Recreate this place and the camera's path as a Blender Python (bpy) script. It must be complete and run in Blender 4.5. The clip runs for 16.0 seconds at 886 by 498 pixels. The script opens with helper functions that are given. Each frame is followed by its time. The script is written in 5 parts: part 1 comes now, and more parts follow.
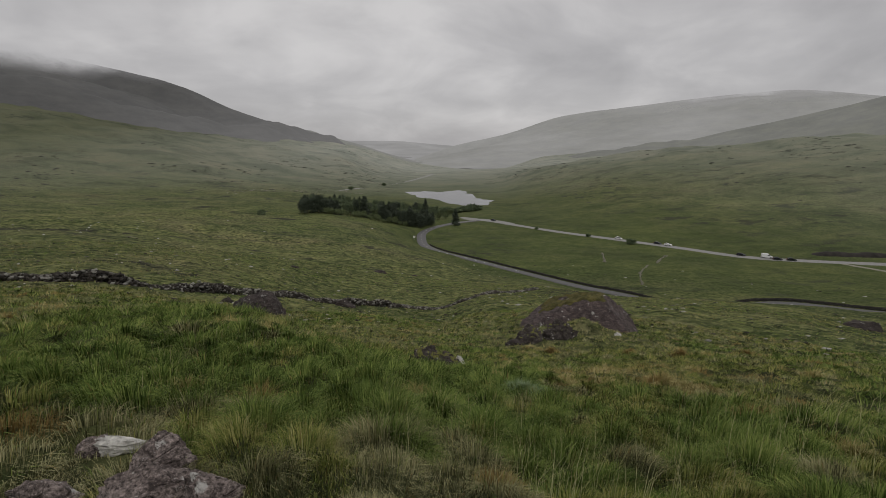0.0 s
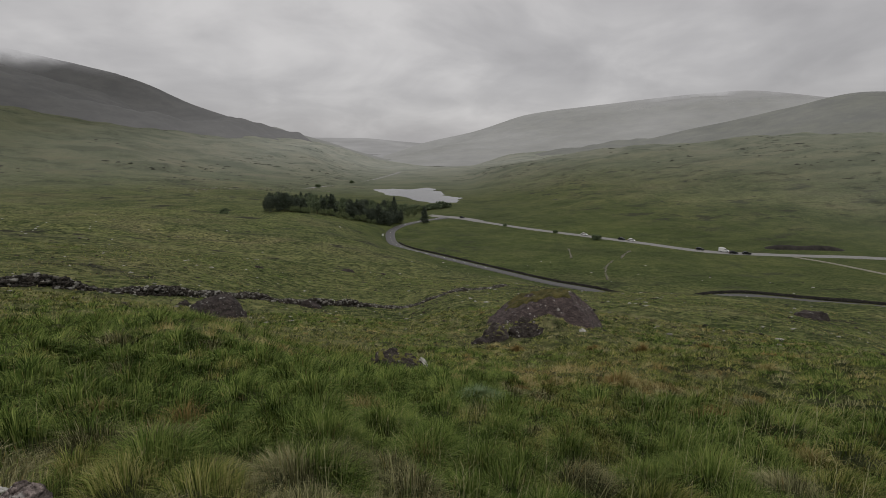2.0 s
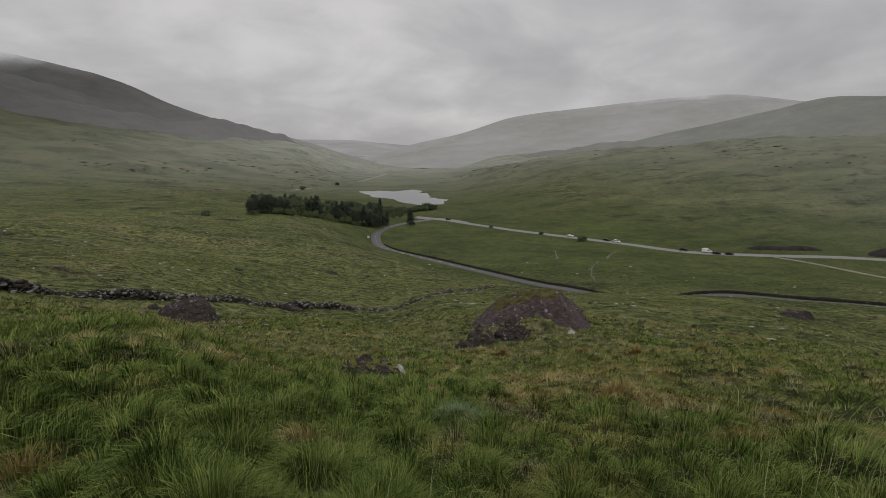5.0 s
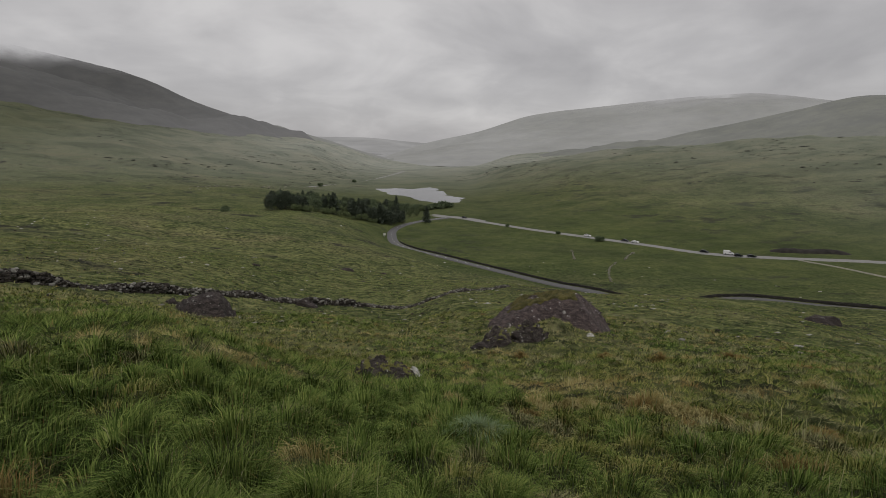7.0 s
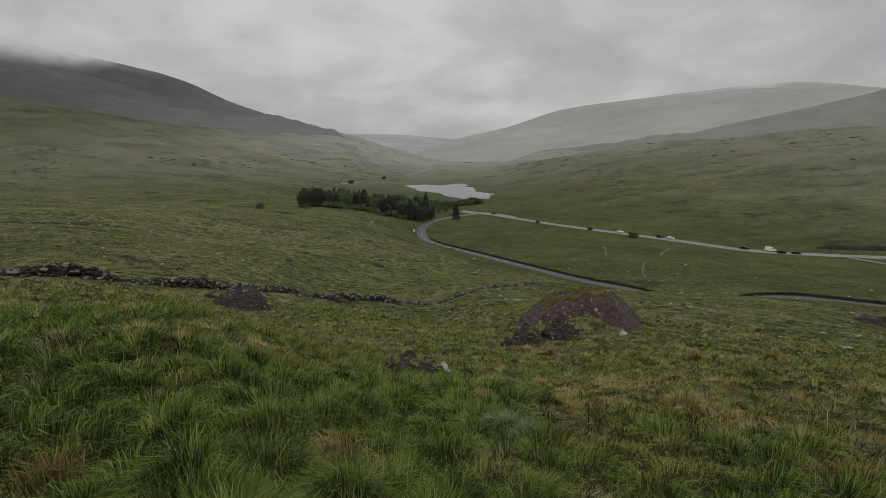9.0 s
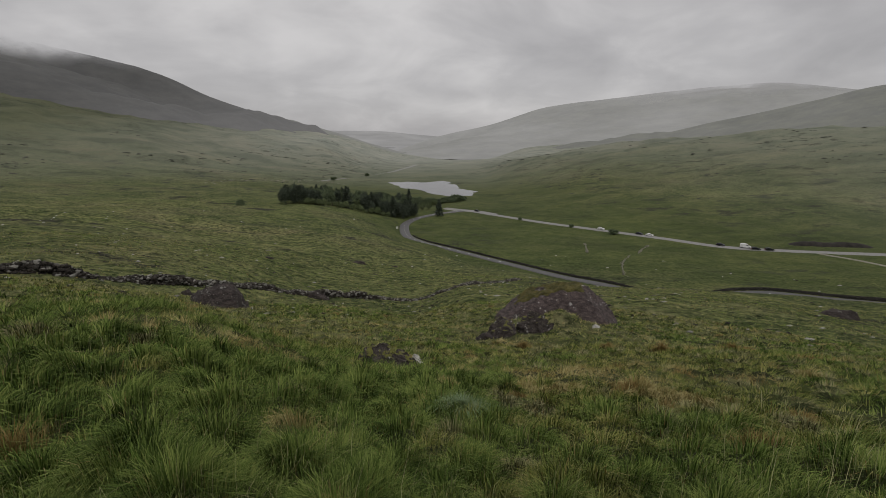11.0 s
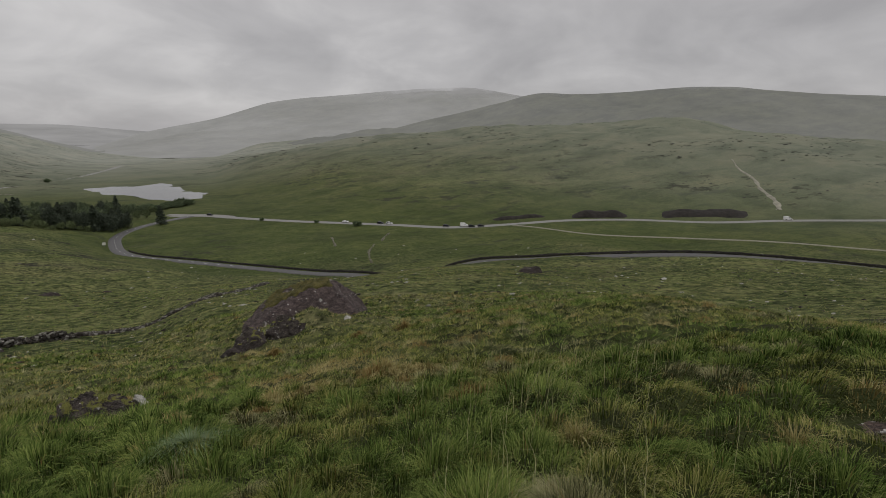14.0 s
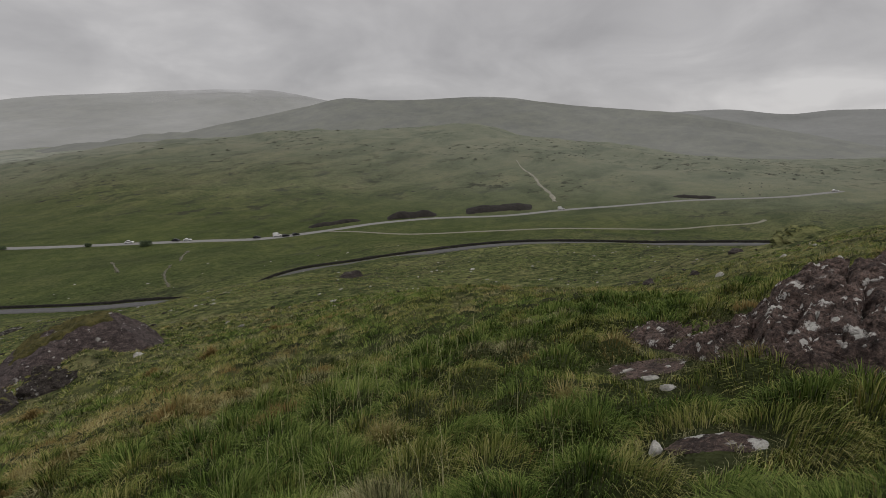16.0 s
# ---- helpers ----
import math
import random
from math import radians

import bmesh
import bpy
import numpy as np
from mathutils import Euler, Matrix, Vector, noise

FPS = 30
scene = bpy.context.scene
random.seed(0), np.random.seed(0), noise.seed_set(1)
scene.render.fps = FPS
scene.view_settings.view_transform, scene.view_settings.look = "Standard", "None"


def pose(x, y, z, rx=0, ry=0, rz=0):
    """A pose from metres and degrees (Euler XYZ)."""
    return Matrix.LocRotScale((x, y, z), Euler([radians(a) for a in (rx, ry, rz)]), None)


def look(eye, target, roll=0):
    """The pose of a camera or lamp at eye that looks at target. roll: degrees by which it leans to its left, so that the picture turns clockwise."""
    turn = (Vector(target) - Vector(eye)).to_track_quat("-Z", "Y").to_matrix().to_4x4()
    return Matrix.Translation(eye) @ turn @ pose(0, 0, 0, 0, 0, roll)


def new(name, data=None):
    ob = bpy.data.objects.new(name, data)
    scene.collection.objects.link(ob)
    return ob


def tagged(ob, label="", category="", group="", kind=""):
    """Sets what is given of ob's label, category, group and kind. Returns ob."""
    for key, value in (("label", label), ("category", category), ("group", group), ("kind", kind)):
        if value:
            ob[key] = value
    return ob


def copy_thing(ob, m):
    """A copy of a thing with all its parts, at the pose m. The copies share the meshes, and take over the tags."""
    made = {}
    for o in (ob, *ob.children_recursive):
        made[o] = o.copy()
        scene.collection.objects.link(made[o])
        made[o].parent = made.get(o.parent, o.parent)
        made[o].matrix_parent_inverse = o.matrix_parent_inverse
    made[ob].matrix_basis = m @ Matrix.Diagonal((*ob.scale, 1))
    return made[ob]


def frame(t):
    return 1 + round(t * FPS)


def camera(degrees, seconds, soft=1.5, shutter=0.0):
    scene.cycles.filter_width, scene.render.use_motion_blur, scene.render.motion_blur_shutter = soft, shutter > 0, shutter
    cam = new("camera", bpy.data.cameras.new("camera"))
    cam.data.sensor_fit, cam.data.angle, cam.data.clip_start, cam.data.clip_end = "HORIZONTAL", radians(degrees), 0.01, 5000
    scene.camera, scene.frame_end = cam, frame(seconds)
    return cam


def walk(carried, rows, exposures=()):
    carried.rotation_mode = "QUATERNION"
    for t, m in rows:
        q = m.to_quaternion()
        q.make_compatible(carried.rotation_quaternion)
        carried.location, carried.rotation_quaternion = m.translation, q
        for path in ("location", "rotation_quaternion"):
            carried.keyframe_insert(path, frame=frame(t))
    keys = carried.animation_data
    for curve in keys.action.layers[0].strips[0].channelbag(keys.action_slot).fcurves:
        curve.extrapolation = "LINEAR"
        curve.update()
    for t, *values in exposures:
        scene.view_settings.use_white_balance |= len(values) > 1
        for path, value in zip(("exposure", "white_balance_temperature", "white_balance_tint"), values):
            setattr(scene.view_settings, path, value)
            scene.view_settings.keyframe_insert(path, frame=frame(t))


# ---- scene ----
cam = camera(87.2, 16.0, soft=0.8)
PATH = [
    (0, (0.296, 0.155, 0.481), (0.201, 2.104, 0.043), -0.7),
    (0.5, (0.317, 0.202, 0.458), (0.247, 2.151, 0.014), -0.6),
    (1, (0.414, 0.34, 0.434), (0.38, 2.293, 0.003), -0.6),
    (1.5, (0.521, 0.521, 0.444), (0.524, 2.472, 0.006), -0.5),
    (2, (0.598, 0.633, 0.431), (0.633, 2.582, -0.019), -0.5),
    (2.5, (0.637, 0.729, 0.399), (0.696, 2.68, -0.037), -0.5),
    (3, (0.679, 0.934, 0.309), (0.758, 2.889, -0.104), -0.4),
    (3.5, (0.745, 1.18, 0.15), (0.849, 3.133, -0.27), -0.5),
    (4, (0.797, 1.566, -0.042), (0.905, 3.517, -0.468), -0.5),
    (6.5, (0.973, 2.427, -0.169), (1.018, 4.373, -0.626), -0.0),
    (7, (0.845, 2.572, -0.195), (0.871, 4.521, -0.644), 0.0),
    (7.5, (0.752, 2.657, -0.206), (0.741, 4.606, -0.656), -0.2),
    (8, (0.685, 2.698, -0.24), (0.637, 4.647, -0.688), -0.3),
    (8.2, (0.699, 2.698, -0.233), (0.637, 4.645, -0.683), -0.5),
    (10.3, (1.156, 2.249, -0.199), (1.034, 4.188, -0.676), -0.6),
    (10.5, (1.196, 2.237, -0.212), (1.089, 4.176, -0.689), -0.5),
    (11, (1.256, 2.216, -0.213), (1.226, 4.159, -0.689), -0.4),
    (11.5, (1.323, 2.167, -0.154), (1.405, 4.107, -0.634), -0.3),
    (12, (1.397, 2.226, -0.157), (1.625, 4.153, -0.643), -0.2),
    (12.5, (1.466, 2.26, -0.157), (1.844, 4.161, -0.652), -0.2),
    (13, (1.537, 2.268, -0.177), (2.102, 4.12, -0.679), -0.2),
    (13.5, (1.578, 2.264, -0.171), (2.339, 4.044, -0.673), -0.1),
    (14, (1.669, 2.25, -0.202), (2.643, 3.924, -0.7), -0.1),
    (14.5, (1.716, 2.198, -0.204), (2.875, 3.751, -0.698), -0.0),
    (15, (1.848, 2.222, -0.232), (3.183, 3.627, -0.726), -0.3),
    (15.5, (1.864, 2.171, -0.237), (3.331, 3.442, -0.721), -0.1),
    (16, (1.931, 2.168, -0.26), (3.478, 3.342, -0.74), 0.0),
]
walk(cam, [(t, look(eye, target, roll)) for t, eye, target, roll in PATH])

# ---- world and sun: a closed, grey, overcast sky ----
world = bpy.data.worlds.new("overcast_sky")
scene.world = world
world.use_nodes = True
wt = world.node_tree
wt.nodes.clear()


def link(tree, a, b):
    tree.links.new(a, b)


def node(tree, kind, **inputs):
    """A shader node; a keyword sets an input by its name, with _ for a space; a socket is linked to it."""
    n = tree.nodes.new(kind)
    for key, value in inputs.items():
        socket = n.inputs[int(key[1:])] if key[0] == "i" and key[1:].isdigit() else n.inputs[key.replace("_", " ")]
        if isinstance(value, bpy.types.NodeSocket):
            tree.links.new(value, socket)
        else:
            socket.default_value = value
    return n


def maths(tree, op, a, b=0.0, c=0.0):
    n = node(tree, "ShaderNodeMath", i0=a, i1=b, i2=c)
    n.operation = op
    return n.outputs[0]


def ramp(tree, fac, *stops):
    n = node(tree, "ShaderNodeValToRGB", Fac=fac)
    el = n.color_ramp.elements
    while len(el) < len(stops):
        el.new(0.5)
    for e, (at, col) in zip(el, stops):
        e.position, e.color = at, (*col, 1) if len(col) == 3 else col
    return n.outputs[0]


def mix(tree, fac, a, b, how="MIX"):
    n = tree.nodes.new("ShaderNodeMix")
    n.data_type, n.blend_type = "RGBA", how
    for socket, value in ((n.inputs[0], fac), (n.inputs[6], a), (n.inputs[7], b)):
        if isinstance(value, bpy.types.NodeSocket):
            tree.links.new(value, socket)
        else:
            socket.default_value = (*value, 1) if isinstance(value, tuple) and len(value) == 3 else value
    return n.outputs[2]


SUN_HIGH, SUN_TURN = radians(52), radians(200)
tc = node(wt, "ShaderNodeTexCoord")
sp = node(wt, "ShaderNodeSeparateXYZ", Vector=tc.outputs["Generated"])
flat = maths(wt, "ADD", maths(wt, "MAXIMUM", sp.outputs[2], 0.0), 0.33)
cu, cv = maths(wt, "DIVIDE", sp.outputs[0], flat), maths(wt, "DIVIDE", sp.outputs[1], flat)
uv = node(wt, "ShaderNodeCombineXYZ", X=cu, Y=cv, Z=3.7).outputs[0]
big = node(wt, "ShaderNodeTexNoise", Vector=uv, Scale=0.8, Detail=5.0, Roughness=0.5, Distortion=0.6)
fine = node(wt, "ShaderNodeTexNoise", Vector=uv, Scale=2.3, Detail=6.0, Roughness=0.52, Distortion=0.5)
cloud = maths(wt, "ADD", maths(wt, "MULTIPLY", big.outputs[0], 0.6), maths(wt, "MULTIPLY", fine.outputs[0], 0.4))
grey = ramp(wt, cloud, (0.36, (0.37, 0.36, 0.366)), (0.50, (0.48, 0.468, 0.472)), (0.63, (0.63, 0.614, 0.612)))
sky = node(wt, "ShaderNodeTexSky")
sky.sky_type, sky.sun_disc, sky.sun_elevation, sky.sun_rotation = "NISHITA", False, SUN_HIGH, SUN_TURN
above = node(wt, "ShaderNodeBackground", Color=sky.outputs[0], Strength=0.05)
# an overcast sky is brightest overhead
lift = maths(wt, "ADD", 1.0, maths(wt, "MULTIPLY", maths(wt, "MAXIMUM", maths(wt, "SUBTRACT", sp.outputs[2], 0.32), 0.0), 1.1))
deck = node(wt, "ShaderNodeBackground", Color=grey, Strength=lift)
both = node(wt, "ShaderNodeMixShader", Fac=0.93, i1=above.outputs[0], i2=deck.outputs[0])
link(wt, both.outputs[0], node(wt, "ShaderNodeOutputWorld").inputs[0])

sun = new("sun", bpy.data.lights.new("sun", "SUN"))
sun.data.energy, sun.data.angle, sun.data.color = 0.8, radians(30), (1.0, 0.97, 0.93)
sun.matrix_basis = pose(0, 0, 300, 38, 0, 20)

# ---- shape of the land: heights along bearings from the standing place, fitted to the camera's view ----
CX, CY = 1.2, 2.2
PROFILES = {}


def bearing(deg, *spots):
    PROFILES[deg] = spots


bearing(-130, (0, -1.7), (2.5, -1.2), (10, 1.2), (30, 6), (100, 22), (400, 80), (1500, 150))
bearing(-95, (0, -1.7), (4, -1.6), (10, -1.4), (30, -2.5), (100, -3), (400, 10), (1200, 120))
bearing(-70, (0, -1.7), (3, -1.85), (10, -2.7), (30, -5.5), (60, -8.5), (120, -13), (300, -20), (700, 10), (1200, 100))
bearing(-45, (0, -1.7), (3, -2.3), (5, -2.85), (10, -3.5), (15, -4.4), (25, -6.9), (48, -10.5), (90, -14.8), (170, -21), (230, -25.5), (300, -32), (450, -36), (700, -21), (1100, 76))
bearing(-35, (0, -1.7), (5, -2.95), (10, -3.85), (15, -4.95), (25, -8.2), (48, -13.2), (90, -17.7), (170, -26), (250, -30.8), (320, -38.5), (450, -42), (600, -33), (1100, 44))
bearing(-25, (0, -1.7), (5, -3.2), (10, -4.75), (14, -5.9), (20, -8.2), (35, -12.8), (55, -17.5), (90, -22), (170, -32), (265, -36.5), (325, -43.5), (450, -45), (650, -39), (1150, 20))
bearing(-15, (0, -1.7), (5, -3.6), (10, -5.5), (20, -9.4), (40, -15.2), (66, -23), (100, -28.5), (170, -36), (300, -45), (400, -52), (600, -55), (1500, 8), (2500, -80))
bearing(-10, (0, -1.7), (5, -3.7), (10, -5.7), (20, -9.7), (40, -15.9), (66, -23.8), (105, -31), (170, -39), (300, -52), (400, -57), (620, -58), (900, -52), (1500, -25), (2500, -95))
bearing(-5, (0, -1.7), (5, -3.8), (10, -5.9), (20, -9.9), (40, -16.5), (66, -24.5), (110, -33), (170, -42), (300, -60), (400, -60), (900, -58.5), (1500, -66), (3000, -98), (4500, -130))
bearing(3, (0, -1.7), (5, -3.8), (10, -5.9), (20, -10), (35, -14.2), (60, -20.5), (100, -31.5), (150, -43), (225, -58), (390, -60), (620, -59.5), (1000, -54), (1600, -85), (3000, -130), (4500, -150))
bearing(10, (0, -1.7), (5, -3.8), (10, -5.9), (20, -10), (28, -11.9), (60, -20.5), (100, -31.5), (140, -42), (197, -56.5), (325, -60), (450, -58), (800, -34), (1000, -45))
bearing(18, (0, -1.7), (5, -3.7), (10, -5.8), (20, -9.6), (28, -11.8), (60, -20.5), (100, -32), (140, -44.5), (172, -53.5), (250, -58.5), (308, -60), (400, -55), (800, -20), (1000, -32))
bearing(27, (0, -1.7), (5, -3.6), (10, -5.6), (20, -9), (28, -12), (60, -20), (100, -31.5), (130, -39.5), (168, -51), (250, -58), (292, -60), (400, -52), (850, -4), (1050, -14))
bearing(35, (0, -1.7), (5, -3.5), (10, -5.4), (20, -8.4), (28, -11.6), (60, -19.8), (95, -29.3), (125, -36.8), (150, -43.0), (168, -49), (240, -58), (290, -59.5), (400, -50), (850, 4), (1050, -5))
bearing(45, (0, -1.7), (5, -3.2), (10, -5.1), (20, -7.8), (32, -12), (60, -19.8), (100, -30.5), (140, -38.4), (156, -41.9), (172, -46.5), (240, -55), (318, -60), (430, -50), (850, 8), (1050, 0))
bearing(55, (0, -1.7), (5, -3.0), (10, -4.6), (20, -7), (35, -12), (60, -20), (100, -29.5), (150, -38.2), (180, -45), (250, -56), (335, -60), (450, -48), (850, 14), (1100, 8))
bearing(65, (0, -1.7), (5, -2.75), (10, -4.0), (20, -6.8), (35, -12), (60, -19.5), (100, -27), (150, -35), (190, -43.5), (235, -51), (280, -55), (365, -59), (480, -45), (800, -8), (1000, -18), (1500, -60))
bearing(75, (0, -1.7), (5, -2.5), (10, -3.5), (20, -6.4), (40, -12.6), (70, -19.5), (110, -26), (150, -33), (195, -42.5), (240, -49.5), (300, -55), (400, -54), (550, -42), (800, -24), (1000, -26), (1500, -60))
bearing(82, (0, -1.7), (5, -2.3), (10, -3.35), (20, -6.0), (45, -11.7), (80, -18.2), (130, -28), (200, -42), (320, -54.5), (410, -53.5), (500, -48), (700, -38), (1000, -40), (1500, -60))
bearing(88, (0, -1.7), (5, -2.0), (10, -2.9), (20, -4.95), (50, -10.4), (70, -13.8), (110, -24), (200, -42), (330, -51), (430, -50.5), (520, -46), (700, -40), (1000, -44), (1700, -60))
bearing(95, (0, -1.7), (5, -1.8), (10, -2.45), (20, -4.0), (40, -6.5), (60, -9.3), (100, -20), (200, -42), (330, -46), (450, -46.5), (540, -42), (700, -36), (1000, -40), (1700, -60))
bearing(110, (0, -1.7), (10, -1.4), (20, -2.2), (50, -4), (100, -8), (200, -20), (500, 0), (1700, 90))
bearing(150, (0, -1.7), (2.5, -1.2), (10, 1.1), (30, 8), (100, 30), (400, 100), (1700, 200))
bearing(190, (0, -1.7), (2.5, -1.05), (10, 1.9), (30, 10), (100, 35), (400, 110), (1700, 220))


def smooth_curve(xs, ys, at):
    """A monotone cubic through the points, level beyond the ends."""
    xs, ys = np.asarray(xs, float), np.asarray(ys, float)
    h, d = np.diff(xs), np.diff(ys) / np.diff(xs)
    m = np.zeros(len(xs))
    m[0], m[-1] = d[0], d[-1]
    for i in range(1, len(xs) - 1):
        if d[i - 1] * d[i] > 0:
            w1, w2 = 2 * h[i] + h[i - 1], h[i] + 2 * h[i - 1]
            m[i] = (w1 + w2) / (w1 / d[i - 1] + w2 / d[i])
    q = np.clip(at, xs[0], xs[-1])
    k = np.clip(np.searchsorted(xs, q, "right") - 1, 0, len(h) - 1)
    s = (q - xs[k]) / h[k]
    return ((1 + 2 * s) * (1 - s) ** 2 * ys[k] + s * (1 - s) ** 2 * h[k] * m[k]
            + s * s * (3 - 2 * s) * ys[k + 1] + s * s * (s - 1) * h[k] * m[k + 1])


def warp(r):
    return np.log(np.asarray(r, float) + 4)


LOOK_R = np.exp(np.linspace(np.log(4), np.log(4804), 500)) - 4
AZ0, AZ1 = -170.0, 190.0
LOOK_A = np.arange(AZ0, AZ1 + 0.01, 0.5)
names = sorted(PROFILES)
rows = np.array([smooth_curve(warp([p[0] for p in PROFILES[b]]), [p[1] for p in PROFILES[b]], warp(LOOK_R)) for b in names])
names_ring = [names[-1] - 360] + names
rows_ring = np.vstack([rows[-1:], rows])
LAND = np.stack([smooth_curve(names_ring, rows_ring[:, j], LOOK_A) for j in range(len(LOOK_R))], axis=1)


def hashed(ix, iy, seed):
    n = (ix.astype(np.int64) * 374761393 + iy.astype(np.int64) * 668265263 + seed * 1442695041) & 0x7FFFFFFF
    n = ((n ^ (n >> 13)) * 1274126177) & 0x7FFFFFFF
    return ((n ^ (n >> 16)) & 0xFFFF) / 32767.5 - 1.0


def bumps(x, y, size, seed=0, octaves=3):
    """Smooth noise of about -1 to 1 with features of that size."""
    total, amp, norm = 0.0, 1.0, 0.0
    for o in range(octaves):
        px, py = x / size * 2 ** o + 17.3 * o, y / size * 2 ** o - 9.1 * o
        ix, iy = np.floor(px), np.floor(py)
        fx, fy = px - ix, py - iy
        fx, fy = fx * fx * (3 - 2 * fx), fy * fy * (3 - 2 * fy)
        a, b = hashed(ix, iy, seed + o), hashed(ix + 1, iy, seed + o)
        c, d = hashed(ix, iy + 1, seed + o), hashed(ix + 1, iy + 1, seed + o)
        total = total + amp * ((a * (1 - fx) + b * fx) * (1 - fy) + (c * (1 - fx) + d * fx) * fy)
        norm += amp
        amp *= 0.5
    return total / norm * 1.4


def polar(deg, r):
    return CX + r * math.sin(radians(deg)), CY + r * math.cos(radians(deg))


def bare_land(x, y):
    dx, dy = x - CX, y - CY
    r = np.hypot(dx, dy)
    a = (np.degrees(np.arctan2(dx, dy)) - AZ0) % 360 / 0.5
    k = np.clip((np.log(r + 4) - math.log(4)) / (math.log(4804) - math.log(4)) * (len(LOOK_R) - 1), 0, len(LOOK_R) - 1.001)
    a = np.clip(a, 0, len(LOOK_A) - 1.001)
    i, j = a.astype(int), k.astype(int)
    u, v = a - i, k - j
    return (LAND[i, j] * (1 - u) + LAND[i + 1, j] * u) * (1 - v) + (LAND[i, j + 1] * (1 - u) + LAND[i + 1, j + 1] * u) * v


def curve_points(points, step):
    """Points at even steps along a smooth line through the given ones."""
    p = np.asarray(points, float)
    s = np.concatenate([[0], np.cumsum(np.linalg.norm(np.diff(p[:, :2], axis=0), axis=1))])
    at = np.linspace(0, s[-1], max(2, int(s[-1] / step) + 1))
    out = []
    for c in range(p.shape[1]):
        v = p[:, c]
        m = np.gradient(v, s)
        k = np.clip(np.searchsorted(s, at, "right") - 1, 0, len(s) - 2)
        h = s[k + 1] - s[k]
        t = (at - s[k]) / h
        out.append((1 + 2 * t) * (1 - t) ** 2 * v[k] + t * (1 - t) ** 2 * h * m[k] + t * t * (3 - 2 * t) * v[k + 1] + t * t * (t - 1) * h * m[k + 1])
    return np.stack(out, axis=1)


def along(*spots):
    return [(*polar(b, r), z) for b, r, z in spots]


LOW_ROAD = curve_points(along((1.5, 372, -59.6), (-1.9, 356, -59.8), (-4.1, 340, -59.9), (-5.4, 322, -60), (-5.7, 299, -60), (-5.2, 277, -60), (-3.9, 262, -59.6),
                              (0.2, 239, -59), (7.8, 204, -57), (14.3, 182, -55), (20.5, 168, -53), (24, 163, -53.2), (27, 160, -52.6), (30, 163, -51), (33.6, 168, -49), (41.5, 170, -47),
                              (51.9, 177, -45), (61.4, 188, -44), (69.7, 192, -43), (76.8, 196, -42.5), (81.5, 202, -42), (88, 212, -41), (96, 225, -40)), 2.0)
HIGH_ROAD = curve_points(along((-0.6, 388, -59.8), (2.5, 372, -59.8), (5.9, 352, -59.8), (11.3, 327, -59.8), (18.6, 307, -59.8), (25, 295, -59.8), (30.8, 287, -59.8), (37.9, 297, -59.7),
                               (44.9, 318, -59.6), (51.6, 333, -59.5), (61, 348, -59.3), (67.3, 372, -57.8), (73.9, 395, -55.6), (80.6, 418, -51.6),
                               (83.4, 432, -51), (89.6, 455, -47.7), (93.4, 480, -43.6)), 2.0)
TRACK = curve_points(along((39, 296, -59.6), (41.4, 287, -58.5), (48.4, 266, -56.7), (58.2, 268, -55.3), (66.8, 275, -53.7), (74.3, 284, -53.4), (80, 298, -53.6), (83.2, 312, -52.7),
                           (87.2, 330, -51.4), (87.9, 345, -51.4)), 2.0)
VALLEY_ROAD = curve_points(along((-15.5, 610, -55.5), (-13.2, 645, -56.5), (-11.6, 680, -59), (-8.5, 745, -59.5), (-5.4, 870, -59.2), (-4.0, 960, -58.5)), 3.0)
SHORE = along((-7.3, 612, 0), (-5, 615, 0), (-3, 603, 0), (-0.6, 622, 0), (0.6, 575, 0), (1.3, 530, 0), (3.3, 503, 0), (2.7, 470, 0), (0.5, 459, 0), (-2.3, 486, 0), (-3.6, 520, 0), (-5.6, 535, 0))
WATER = -59.4


def off_line(x, y, line):
    """Distance to a line of points and the height of its nearest point."""
    best, high = np.full(x.shape, 1e9), np.zeros(x.shape)
    for i in range(0, len(line), 1):
        d = (x - line[i, 0]) ** 2 + (y - line[i, 1]) ** 2
        near = d < best
        best[near], high[near] = d[near], line[i, 2]
    return np.sqrt(best), high


def in_pond(x, y):
    """Metres inside the shore, negative outside."""
    inside, dist = np.zeros(x.shape, bool), np.full(x.shape, 1e9)
    for (ax, ay, _), (bx, by, _) in zip(SHORE, SHORE[1:] + SHORE[:1]):
        cross = (ay > y) != (by > y)
        inside ^= cross & (x < (bx - ax) * (y - ay) / (by - ay + 1e-9) + ax)
        t = np.clip(((x - ax) * (bx - ax) + (y - ay) * (by - ay)) / ((bx - ax) ** 2 + (by - ay) ** 2), 0, 1)
        dist = np.minimum(dist, np.hypot(x - ax - t * (bx - ax), y - ay - t * (by - ay)))
    return np.where(inside, dist, -dist)


def ease(v, lo, hi):
    s = np.clip((v - lo) / (hi - lo), 0, 1)
    return s * s * (3 - 2 * s)


def beside(deg, r):
    """A place by its bearing and distance from where the walk ends."""
    return 1.93 + r * math.sin(radians(deg)), 2.17 + r * math.cos(radians(deg))


